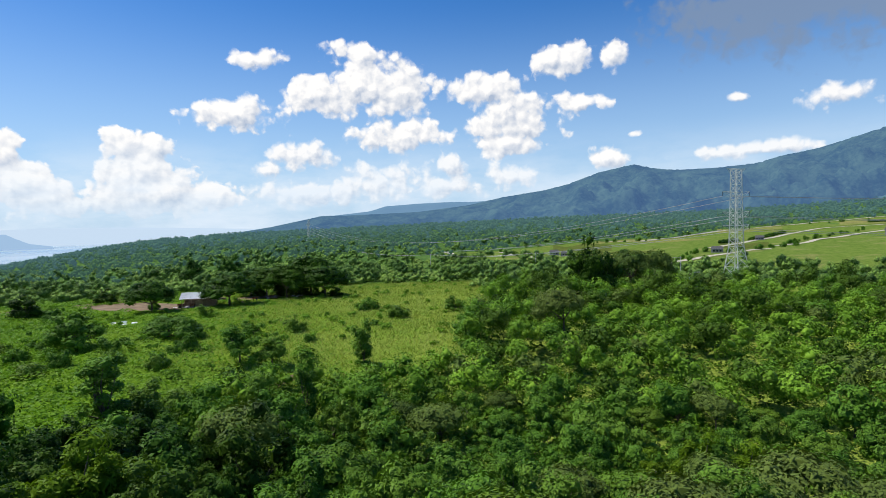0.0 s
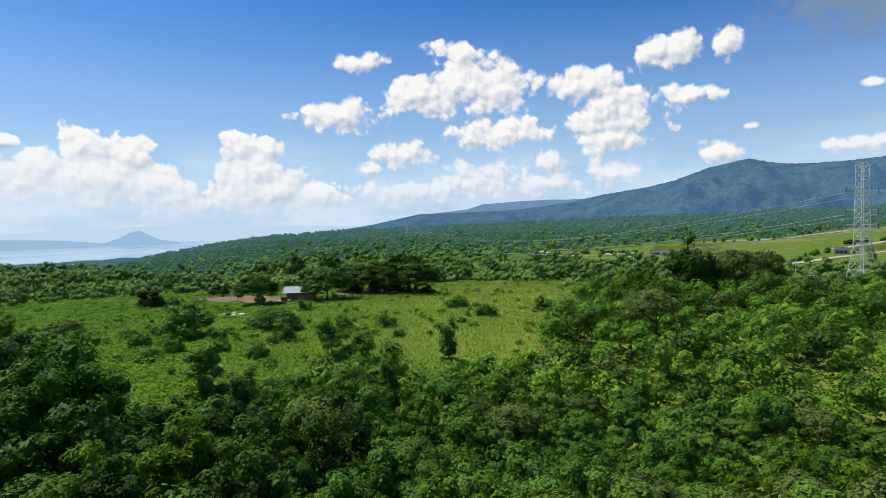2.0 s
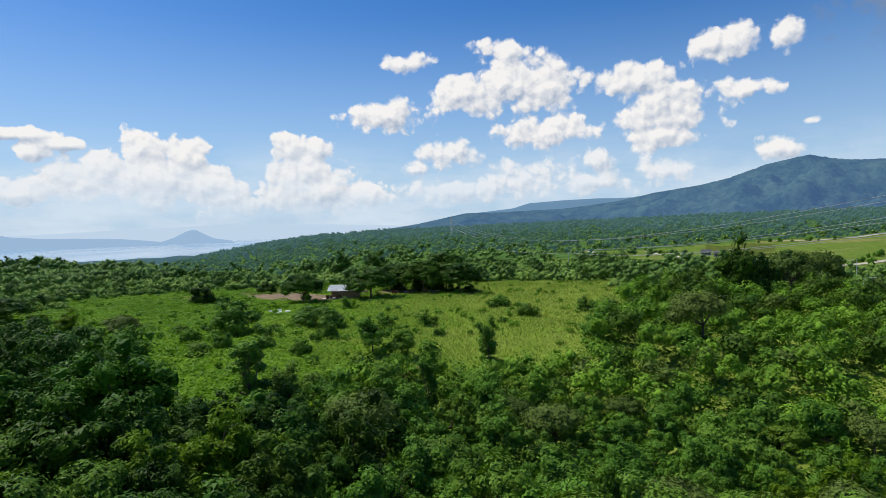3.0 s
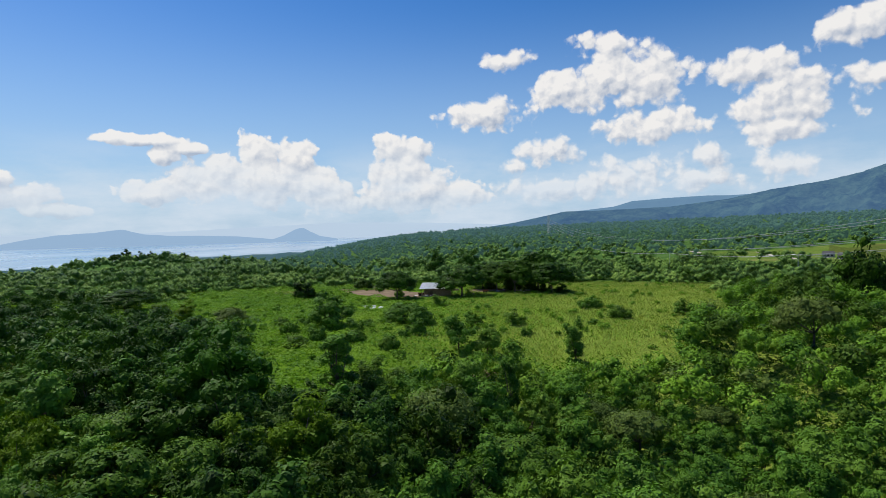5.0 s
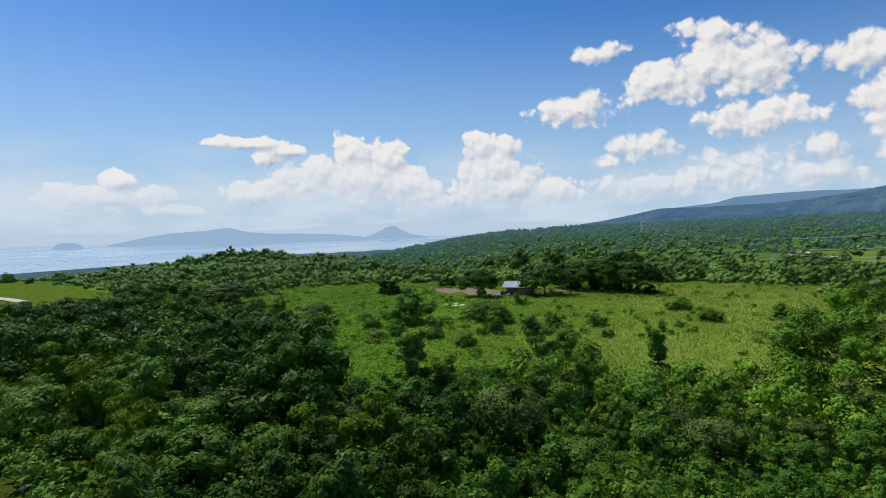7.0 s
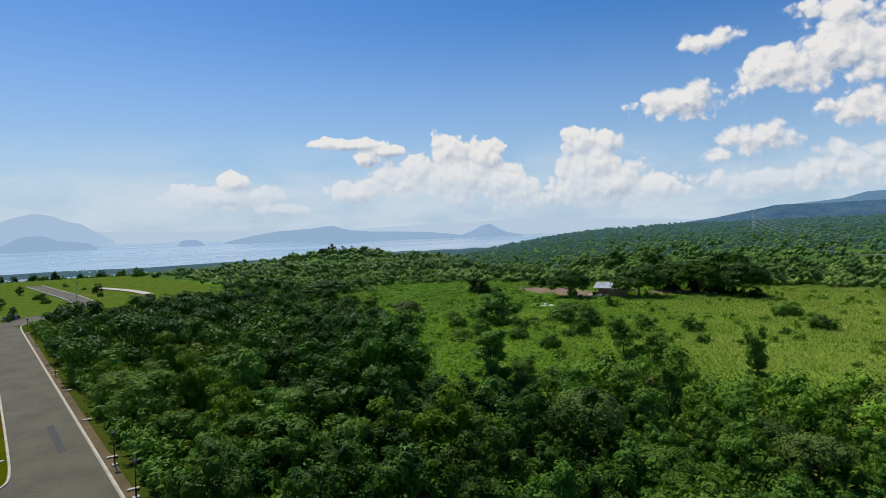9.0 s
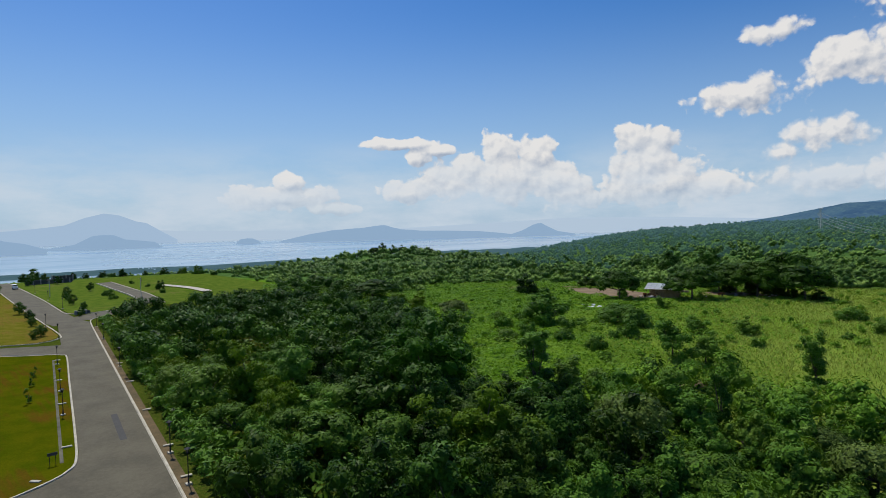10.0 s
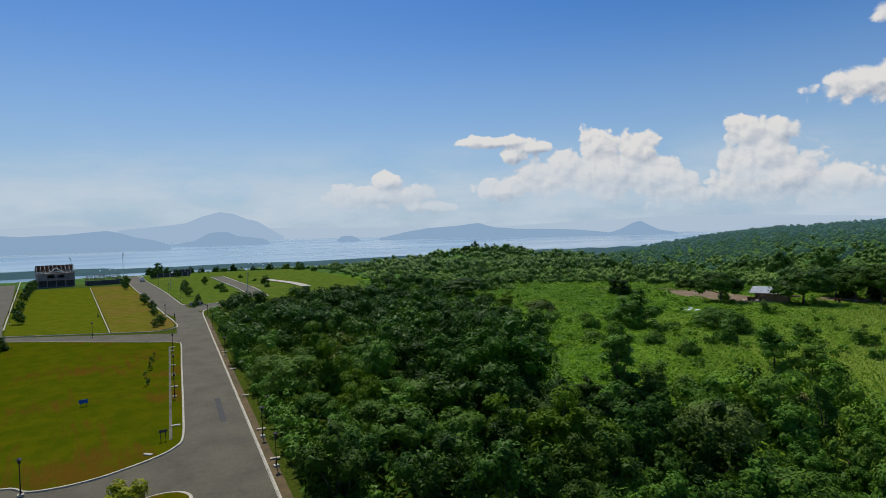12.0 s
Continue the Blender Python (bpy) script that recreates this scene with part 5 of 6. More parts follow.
def build_van(x, y, turn):
    root = new("van")
    tagged(root, "white passenger van parked at the roadside", "van")
    bm = bmesh.new()
    box(bm, (4.6, 1.75, 0.95), (0, 0, 0.85), bevel=0.12)
    box(bm, (3.7, 1.62, 0.85), (-0.3, 0, 1.68), bevel=0.18)
    part("body", bm, WHITE_PAINT, root)
    bm = bmesh.new()
    box(bm, (0.06, 1.4, 0.5), (1.53, 0, 1.72), bevel=0.02)
    part("windscreen", bm, GLASS, root, "dark glass windscreen")
    for s in (1, -1):
        bm = bmesh.new()
        box(bm, (3.0, 0.05, 0.45), (-0.3, s * 0.81, 1.72), bevel=0.02)
        part("side_window", bm, GLASS, root, "dark glass side windows")
    for px in (1.45, -1.45):
        for s in (1, -1):
            bm = bmesh.new()
            rod(bm, (px, s * 0.68, 0.33), (px, s * 0.90, 0.33), 0.33, 0.33, 16)
            tyre = part("wheel", bm, RUBBER, root, "black tyre")
            bm = bmesh.new()
            rod(bm, (px, s * 0.86, 0.33), (px, s * 0.915, 0.33), 0.19, 0.19, 12)
            part("rim", bm, GALVANISED, tyre)
    root.matrix_basis = pose(x, y, land_at(x, y) + 0.06, 0, 0, turn)


build_van(-304, 42.0, -3)


# ---- houses of the estate ----
def build_shell_house():
    root = new("house")
    tagged(root, "unfinished grey concrete two-storey house with bare roof trusses", "house")
    bm = bmesh.new()
    for z in (0.15, 3.2, 6.2):
        box(bm, (11, 18, 0.3), (0, 0, z), bevel=0.03)
    part("floor_slab", bm, HOUSE_PLASTER, root)
    for px in (5.2, 0, -5.2):
        for py in (-8.6, -4.4, 0, 4.4, 8.6):
            bm = bmesh.new()
            box(bm, (0.45, 0.45, 6.2), (px, py, 3.1), bevel=0.02)
            part("column", bm, HOUSE_PLASTER, root)
    bm = bmesh.new()
    box(bm, (0.2, 4.0, 2.9), (5.1, -6.5, 4.7))
    box(bm, (0.2, 4.0, 2.9), (5.1, 6.5, 4.7))
    box(bm, (0.2, 8.8, 0.9), (5.1, 0, 3.7))
    box(bm, (0.2, 8.8, 0.6), (5.1, 0, 5.8))
    box(bm, (0.2, 1.6, 1.4), (5.1, 0, 4.8))
    box(bm, (10.6, 0.2, 6.0), (0, 8.8, 3.2))
    box(bm, (10.6, 0.2, 6.0), (0, -8.8, 3.2))
    box(bm, (0.2, 17.6, 6.0), (-5.2, 0, 3.2))
    part("wall", bm, HOUSE_PLASTER, root)
    bm = bmesh.new()
    box(bm, (0.3, 17.2, 2.6), (3.6, 0, 1.6))
    part("ground_floor_wall", bm, DARK_WALL, root, "dark recessed ground-floor wall")
    for py in np.linspace(-8.8, 8.8, 10):
        bm = bmesh.new()
        rod(bm, (6.2, py, 6.5), (0, py, 9.6), 0.09)
        rod(bm, (-6.2, py, 6.5), (0, py, 9.6), 0.09)
        rod(bm, (-6.0, py, 6.5), (6.0, py, 6.5), 0.08)
        rod(bm, (0, py, 6.5), (0, py, 9.6), 0.06)
        part("truss", bm, GALVANISED, root, "bare steel roof truss")
    for g in np.linspace(0.05, 0.95, 6):
        for s in (1, -1):
            bm = bmesh.new()
            rod(bm, (s * 6.2 * (1 - g), -9.2, 6.5 + 3.1 * g), (s * 6.2 * (1 - g), 9.2, 6.5 + 3.1 * g), 0.06)
            part("purlin", bm, RUST, root, "rusty purlin")
    bm = bmesh.new()
    rod(bm, (6.0, 3.6, 6.6), (6.0, 0, 8.7), 0.16)
    rod(bm, (6.0, -3.6, 6.6), (6.0, 0, 8.7), 0.16)
    part("gable_beam", bm, WHITE_PAINT, root, "pale front gable beam")
    bm = bmesh.new()
    v = [bm.verts.new(p) for p in ((-6.3, -9.2, 6.62), (-6.3, 9.2, 6.62), (-0.1, 9.2, 9.72), (-0.1, -9.2, 9.72))]
    bm.faces.new(v)
    bmesh.ops.solidify(bm, geom=bm.faces[:], thickness=0.06)
    part("roof", bm, DARK_WALL, root, "dark rear roof sheet")
    root.matrix_basis = pose(-306, 6.5, -0.05, 0, 0, 4)
    root.scale = (0.9, 0.80, 1.02)


def build_frame_house():
    root = new("construction_shell")
    tagged(root, "half-built house with dark low walls and timber scaffold posts", "building site")
    bm = bmesh.new()
    box(bm, (0.3, 14, 2.2), (0, 0, 1.1), bevel=0.02)
    box(bm, (9, 0.3, 2.2), (-4.5, 7, 1.1))
    box(bm, (9, 0.3, 2.2), (-4.5, -7, 1.1))
    part("wall", bm, DARK_WALL, root)
    for py in np.linspace(-6.5, 6.5, 9):
        for px in (-0.6, -4.5, -8.4):
            bm = bmesh.new()
            rod(bm, (px, py, 0), (px, py, 4.6 + 0.5 * math.sin(py * 3 + px)), 0.09)
            part("scaffold_post", bm, TIMBER, root)
    for px in (-0.6, -8.4):
        for z in (2.6, 3.9):
            bm = bmesh.new()
            rod(bm, (px, -6.8, z), (px, 6.8, z), 0.08)
            part("scaffold_rail", bm, TIMBER, root)
    root.matrix_basis = pose(-298, 25.5, -0.05, 0, 0, 2)


def build_low_wall(x, y, long, high, turn, label):
    root = new("garden_wall")
    tagged(root, label, "wall")
    bm = bmesh.new()
    box(bm, (0.4, long, high), (0, 0, high / 2), bevel=0.04)
    part("wall", bm, DARK_WALL, root)
    for k in range(int(long // 3) + 1):
        bm = bmesh.new()
        box(bm, (0.55, 0.55, high + 0.3), (0, -long / 2 + 3 * k, (high + 0.3) / 2), bevel=0.05)
        part("pier", bm, RAW_CONCRETE, root)
    root.matrix_basis = pose(x, y, land_at(x, y) - 0.1, 0, 0, turn)


build_shell_house()
build_frame_house()
build_low_wall(-322, 58, 19, 2.3, 0, "long dark stone wall with grey piers in the grass")
build_low_wall(-335, 66, 9, 3.0, 0, "short dark wall of an unfinished house")
build_low_wall(-186, 42.5, 4.2, 1.1, 20, "low stone wall in the planted corner")


def build_pole(x, y, tall, r, label, arm=0.0):
    root = new("utility_pole")
    tagged(root, label, "pole")
    bm = bmesh.new()
    rod(bm, (0, 0, -0.5), (0, 0, tall), r, r * 0.65, 8)
    part("shaft", bm, GALVANISED, root)
    bm = bmesh.new()
    if arm:
        pts = [Vector((0, 0, tall)), Vector((-arm * 0.3, 0, tall + 0.8)), Vector((-arm, 0, tall + 1.0))]
        for a, b in zip(pts, pts[1:]):
            rod(bm, a, b, r * 0.5)
        part("arm", bm, GALVANISED, root)
        bm = bmesh.new()
        box(bm, (0.9, 0.3, 0.16), (-arm - 0.35, 0, tall + 0.98), bevel=0.05)
        part("lamp_head", bm, WHITE_PAINT, root, "pale lamp head")
    else:
        box(bm, (0.12, 1.8, 0.12), (0, 0, tall - 0.5))
        box(bm, (0.3, 0.3, 0.5), (0.2, 0.3, tall - 1.4), bevel=0.05)
        part("crossarm", bm, TIMBER, root)
    root.matrix_basis = pose(x, y, land_at(x, y), 0, 0, 180 if arm else 10)


for x, y, tall in ((-372, 15, 12.5), (-372, 41, 14), (-250, 45.5, 7), (-214, 67, 8)):
    build_pole(x, y, tall, 0.14, "slim grey utility pole on the terrace")
build_pole(90, 215, 9.0, 0.12, "tall street lamp with a curved arm among the trees", 3.0)


# ---- the farmyard in the meadow ----
def build_hut():
    root = new("farm_hut")
    tagged(root, "long timber farm hut with a bright tin roof under trees", "hut")
    bm = bmesh.new()
    box(bm, (9.5, 5.5, 0.2), (0, 0, 0.1))
    part("floor", bm, RAW_CONCRETE, root)
    bm = bmesh.new()
    box(bm, (9.0, 0.15, 2.4), (0, 2.4, 1.3))
    box(bm, (0.15, 5.0, 2.4), (4.5, 0, 1.3))
    box(bm, (5.4, 0.15, 2.2), (1.8, -2.4, 1.2))
    box(bm, (0.15, 5.0, 1.2), (-4.5, 0, 0.7))
    part("wall", bm, TIMBER, root, "weathered board wall")
    for px in (-4.7, -2.0, 1.0, 4.7):
        for py in (-2.9, 2.6):
            bm = bmesh.new()
            rod(bm, (px, py, 0), (px, py, 3.0 if py < 0 else 4.3), 0.09)
            part("post", bm, TIMBER, root)
    for k in range(7):
        bm = bmesh.new()
        rows, cols = 2, 14
        grid = [[bm.verts.new((-5.3 + k * 1.52 + 1.5 * c / cols, -3.4 + 6.6 * r, 3.0 + 1.6 * r + 0.035 * (c % 2) + 0.02 * (k % 2))) for c in range(cols + 1)] for r in range(rows)]
        for c in range(cols):
            bm.faces.new((grid[0][c], grid[0][c + 1], grid[1][c + 1], grid[1][c]))
        bmesh.ops.solidify(bm, geom=bm.faces[:], thickness=0.012)
        part("roof_sheet", bm, ROOF_TIN, root, "corrugated tin sheet")
    bm = bmesh.new()
    box(bm, (4.0, 2.6, 0.06), (5.6, -2.2, 2.5), tilt=8)
    part("lean_to_roof", bm, TIMBER, root, "weathered lean-to sheet")
    root.matrix_basis = pose(-91.5, 219.5, land_at(-91.5, 219.5), 0, 0, 16)
    root.scale = (1.25, 1.15, 1.10)


build_hut()


def build_cart(x, y, turn, label):
    root = new("farm_cart")
    tagged(root, label, "cart")
    bm = bmesh.new()
    box(bm, (2.4, 1.2, 0.12), (0, 0, 0.9))
    box(bm, (2.4, 0.08, 0.5), (0, 0.6, 1.15))
    box(bm, (2.4, 0.08, 0.5), (0, -0.6, 1.15))
    part("bed", bm, RUST, root)
    for s in (1, -1):
        bm = bmesh.new()
        rod(bm, (-0.3, s * 0.68, 0.5), (-0.3, s * 0.80, 0.5), 0.5, 0.5, 14)
        part("wheel", bm, RUBBER, root)
    bm = bmesh.new()
    rod(bm, (1.2, 0, 0.85), (2.9, 0, 0.5), 0.05)
    part("shaft", bm, TIMBER, root)
    root.matrix_basis = pose(x, y, land_at(x, y), 0, 0, turn)


build_cart(-97.5, 217.0, 20, "rusty red farm cart beside the hut")
build_cart(-75.0, 233.0, 70, "old rusty cart under the trees")
build_cart(-93.0, 216.5, 100, "small rusty cart in front of the hut")


def build_pile(name, label, x, y, n, size, mats, seed, flat=0.35):
    """A heap or row of loose boards, sheets and scrap."""
    root = new(name)
    tagged(root, label, "scrap pile")
    rng = random.Random(seed)
    for k in range(n):
        bm = bmesh.new()
        long = size * rng.uniform(0.6, 1.5)
        box(bm, (long, size * rng.uniform(0.15, 0.6), size * 0.08), (rng.uniform(-1, 1) * size * 1.2, rng.uniform(-1, 1) * size, 0.1 + flat * rng.random() * size), rng.uniform(0, 180), 0.0, rng.uniform(-14, 14))
        part("board", bm, mats[k % len(mats)], root)
    root.matrix_basis = pose(x, y, land_at(x, y) + 0.02)


build_pile("timber_pile", "loose heap of grey boards and poles by the trees", -70, 240, 9, 2.2, (TIMBER, RAW_CONCRETE, RUST), 1)
build_pile("timber_pile", "stacked weathered planks lying under the grove", -62, 245, 9, 2.0, (TIMBER, GALVANISED), 2)
build_pile("scrap_heap", "rusty scrap and drums beside the hut", -98, 217, 8, 1.2, (RUST, TIMBER, WHITE_PAINT), 3)
build_pile("sheet_pile", "white plastic sheets spread out in the meadow", -100.5, 180, 5, 1.8, (WHITE_PAINT,), 4, 0.25)
build_pile("sheet_pile", "pale sheets lying in the grass", -95, 176, 4, 1.5, (WHITE_PAINT,), 5, 0.25)
build_pile("timber_pile", "pale planks on the bare yard", -78, 228, 5, 1.8, (TIMBER, CONCRETE), 6, 0.12)


def soil_patch(name, label, points, seed, z=0.10):
    """Bare ground with a ragged outline that follows the land."""
    pts = np.array(rounded(points + points[:1], 8)[:-1])
    mid = pts.mean(0)
    verts, rings = [], 7
    for k in range(rings + 1):
        g = 1 - k / rings
        for i, p in enumerate(pts):
            w = 1 + 0.28 * noise.noise(Vector((i * 0.7, seed, 0.0)))
            q = mid + (p - mid) * g * (w if k == 0 else 1)
            verts.append((q[0], q[1], land_at(q[0], q[1]) + z - (0.25 if k == 0 else 0)))
    n = len(pts)
    faces = [(k * n + i, k * n + (i + 1) % n, (k + 1) * n + (i + 1) % n, (k + 1) * n + i) for k in range(rings) for i in range(n)]
    ob = new(name, mesh_of(name, verts, faces, SOIL_DRY, True))
    tagged(ob, label, "bare soil", kind="structure")


soil_patch("bare_yard", "bare trodden earth yard beside the hut", [(-150, 232), (-134, 217), (-118, 209), (-103, 210), (-92, 212), (-96, 224), (-114, 232), (-128, 244), (-139, 262), (-146, 270), (-148, 262), (-142, 246)], 1)
soil_patch("bare_yard", "bare earth strip under the grove", [(-83, 231), (-68, 248), (-58, 258), (-64, 262), (-78, 250), (-88, 240)], 2)
soil_patch("bare_patch", "reddish bare earth on the slope", [(-176, 218), (-160, 205), (-152, 208), (-165, 222)], 3)
soil_patch("bare_patch", "reddish footpath worn through the scrub", [(-37, 106), (-34, 121), (-30, 128), (-32, 118), (-35, 104)], 4)


# ---- the power line ----
def build_pylon(x, y, turn, tall, name="pylon", label="tall galvanised steel lattice pylon carrying power cables"):
    root = new(name)
    tagged(root, label, "pylon")
    k = tall / 57.0

    def half(z):
        return float(np.interp(z / k, [0, 17, 43, 57], [4.7, 2.5, 2.0, 1.9])) * k

    corner = [(1, 1), (-1, 1), (-1, -1), (1, -1)]
    levels = [0, 6, 11.5, 16.5, 20.5, 24, 27.5, 31, 34.5, 38, 41.5, 45, 49, 53, 57]
    levels = [z * k for z in levels]
    for cx, cy in corner:
        bm = bmesh.new()
        for a, b in zip(levels, levels[1:]):
            rod(bm, (cx * half(a), cy * half(a), a - (0.5 if a == 0 else 0)), (cx * half(b), cy * half(b), b), 0.22 * k, sides=4)
        part("leg", bm, GALVANISED, root)
    for a, b in zip(levels, levels[1:]):
        bm = bmesh.new()
        for i in range(4):
            (px, py), (qx, qy) = corner[i], corner[(i + 1) % 4]
            rod(bm, (px * half(a), py * half(a), a), (qx * half(b), qy * half(b), b), 0.10 * k, sides=4)
            rod(bm, (qx * half(a), qy * half(a), a), (px * half(b), py * half(b), b), 0.10 * k, sides=4)
            rod(bm, (px * half(b), py * half(b), b), (qx * half(b), qy * half(b), b), 0.09 * k, sides=4)
        part("bracing", bm, GALVANISED, root)
    for z, reach in ((27.5 * k, 10.2 * k), (34.5 * k, 10.2 * k), (45 * k, 10.2 * k), (57 * k, 7.2 * k)):
        for s in (1, -1):
            bm = bmesh.new()
            tip = (s * reach, 0, z + 0.4 * k)
            for cy in (1, -1):
                rod(bm, (s * half(z), cy * half(z), z), tip, 0.12 * k, sides=4)
                rod(bm, (s * half(z), cy * half(z), z - 3.2 * k if z < 56 * k else z - 2 * k), tip, 0.10 * k, sides=4)
            part("crossarm", bm, GALVANISED, root)
            if z < 56 * k:
                bm = bmesh.new()
                rod(bm, tip, (s * reach, 0, z - 2.0 * k), 0.16 * k, sides=6)
                part("insulator", bm, GLASS, root, "dark insulator string")
    root.matrix_basis = pose(x, y, land_at(x, y) - 0.3, 0, 0, turn)
    return [root.matrix_basis @ Vector((s * 10.2 * k, 0, z - 2.0 * k)) for z in (27.5 * k, 34.5 * k, 45 * k) for s in (1, -1)] + [root.matrix_basis @ Vector((s * 7.2 * k, 0, 57 * k)) for s in (1, -1)]


def cable_between(a, b, sag, r=0.05, label="sagging power cable between pylons", steps=28):
    """One hanging cable: a tube of three sides."""
    a, b = Vector(a), Vector(b)
    side = (b - a).cross(Vector((0, 0, 1))).normalized()
    verts = []
    for i in range(steps + 1):
        g = i / steps
        p = a.lerp(b, g)
        p.z -= sag * 4 * g * (1 - g)
        verts += [p + Vector((0, 0, r)), p + side * r - Vector((0, 0, r * 0.5)), p - side * r - Vector((0, 0, r * 0.5))]
    faces = [(3 * i + j, 3 * i + (j + 1) % 3, 3 * i + 3 + (j + 1) % 3, 3 * i + 3 + j) for i in range(steps) for j in range(3)]
    ob = new("power_cable", mesh_of("power_cable", [tuple(v) for v in verts], faces, CABLE, True))
    tagged(ob, label, "cable", "power cables")


PYLON_A = build_pylon(142, 284.6, 26, 52.5)
PYLON_B = build_pylon(*polar(12.8, 1000, 0)[:2], 62, 36, label="distant steel lattice pylon above the woods")
PYLON_C = build_pylon(620, 150, 62, 57, label="steel lattice pylon farther along the power line")
for a, b, c in zip(PYLON_A[:6], PYLON_B, PYLON_C):
    cable_between(a, b, 26, 0.15)
    cable_between(a, c, 12, 0.11)
for x, y, tall in ((52, 330, 11.0), (-8, 372, 10.0), (118, 292, 10.0)):
    build_pole(x, y, tall, 0.15, "grey utility pole above the woods")
for (x0, y0, z0), (x1, y1, z1) in (((118, 292, 9.6), (52, 330, 10.6)), ((52, 330, 10.6), (-8, 372, 9.6)), ((-8, 372, 9.6), (-60, 420, 10))):
    for s in (0.8, -0.8):
        cable_between((x0, y0 + s, land_at(x0, y0) + z0), (x1, y1 + s, land_at(x1, y1) + z1), 1.5, 0.05, "utility cable over the woods", 12)


# ---- far fields and streets on the slope ----
def build_field(name, label, th0, th1, near, far, mat, z=0.25, cols=40, rows=14):
    th = np.linspace(th0, th1, cols)
    verts = []
    for i in range(rows + 1):
        for t in th:
            g = i / rows
            r = near(t) * (1 - g) + far(t) * g
            x, y, _ = polar(t, r, 0)
            verts.append((x, y, land_at(x, y) + z))
    faces = [(i * cols + j, i * cols + j + 1, (i + 1) * cols + j + 1, (i + 1) * cols + j) for i in range(rows) for j in range(cols - 1)]
    tagged(new(name, mesh_of(name, verts, faces, mat, True)), label, "field", kind="structure")


FIELD_GRASS = lawn_material("field_grass", (0.100, 0.170, 0.028), (0.165, 0.225, 0.045), (0.25, 0.24, 0.09), 0.52)
build_field("field", "bright green estate fields on the slope", -44, 1, field_near, field_far, FIELD_GRASS)

PLOT_OLIVE = lawn_material("olive_plot", (0.075, 0.110, 0.022), (0.120, 0.145, 0.034), (0.16, 0.14, 0.05), 0.52)
PLOT_STRAW = lawn_material("straw_plot", (0.170, 0.205, 0.045), (0.250, 0.255, 0.085), (0.27, 0.22, 0.10), 0.52)
for th0, th1, near, far, mat, label in (
        (-16, -10.6, 505, 590, PLOT_OLIVE, "dull olive plot on the estate fields"), (-29, -25.2, 515, 560, PLOT_OLIVE, "olive plot between two streets"),
        (-24, -14.5, 600, 645, PLOT_STRAW, "dry yellow plot below the woods"),
        (-30, -25, 745, 820, PLOT_STRAW, "straw-coloured plot high on the slope"), (-43, -34, 800, 930, PLOT_STRAW, "dry plot high on the slope"), (-19.5, -13, 470, 500, PLOT_OLIVE, "grey-green plot of rough grass")):
    build_field("field", label, th0, th1, lambda t, a=near: a + 12 * math.sin(t), lambda t, b=far: b + 15 * math.sin(t * 1.7), mat, 0.40, 14, 6)


def far_street(points, width=5.0):
    strip("road", "pale estate street across the green fields", rounded([polar(t, r, 0)[:2] for t, r in points], 8), width, 0.60, CONCRETE)


for line in (((-0.3, 534), (-1.2, 492), (-2.0, 457)), ((-5.6, 529), (-7.8, 465), (-10.1, 412)), ((-20.5, 395), (-21.4, 405), (-25.9, 470), (-27.7, 493), (-29.2, 497)),
             ((-24.4, 512), (-25.9, 536), (-30.3, 678), (-31.6, 724), (-33.7, 763), (-38, 800)), ((-29.5, 520), (-31.6, 551), (-33.1, 602), (-36.8, 698), (-41, 760)),
             ((-15.5, 632), (-19.4, 628), (-24.4, 760), (-29, 826), (-32.5, 915), (-37, 975), (-41, 1000))):
    far_street(line)


def build_cottage(th, r, size, label):
    root = new("house")
    tagged(root, label, "house")
    bm = bmesh.new()
    box(bm, (9, 7, 3.2), (0, 0, 1.5), bevel=0.05)
    part("wall", bm, RAW_CONCRETE, root)
    bm = bmesh.new()
    a = [bm.verts.new(p) for p in ((-5, -4, 3.1), (5, -4, 3.1), (5, 4, 3.1), (-5, 4, 3.1), (-4, 0, 5.2), (4, 0, 5.2))]
    for f in ((0, 1, 5, 4), (2, 3, 4, 5), (1, 2, 5), (3, 0, 4), (3, 2, 1, 0)):
        bm.faces.new([a[i] for i in f])
    part("roof", bm, DARK_WALL, root, "dark hipped roof")
    for px in (-2.5, 0, 2.5):
        bm = bmesh.new()
        box(bm, (1.4, 0.2, 1.5), (px, -3.5, 1.6))
        part("window", bm, GLASS, root)
    x, y, _ = polar(th, r, 0)
    root.matrix_basis = pose(x, y, land_at(x, y) + 0.2, 0, 0, th)
    root.scale = (size, size, size)


build_cottage(-25.0, 482, 0.9, "small grey-roofed guard house on the green slope")
build_cottage(-10.7, 477, 0.8, "white bungalow with dark roof on the fields")
build_cottage(-11.8, 462, 0.8, "low white estate house among trees")
build_cottage(-37.5, 640, 1.4, "pale house with a dark roof on the slope")
build_cottage(-28.3, 600, 0.8, "brown-roofed pavilion behind a hedge")


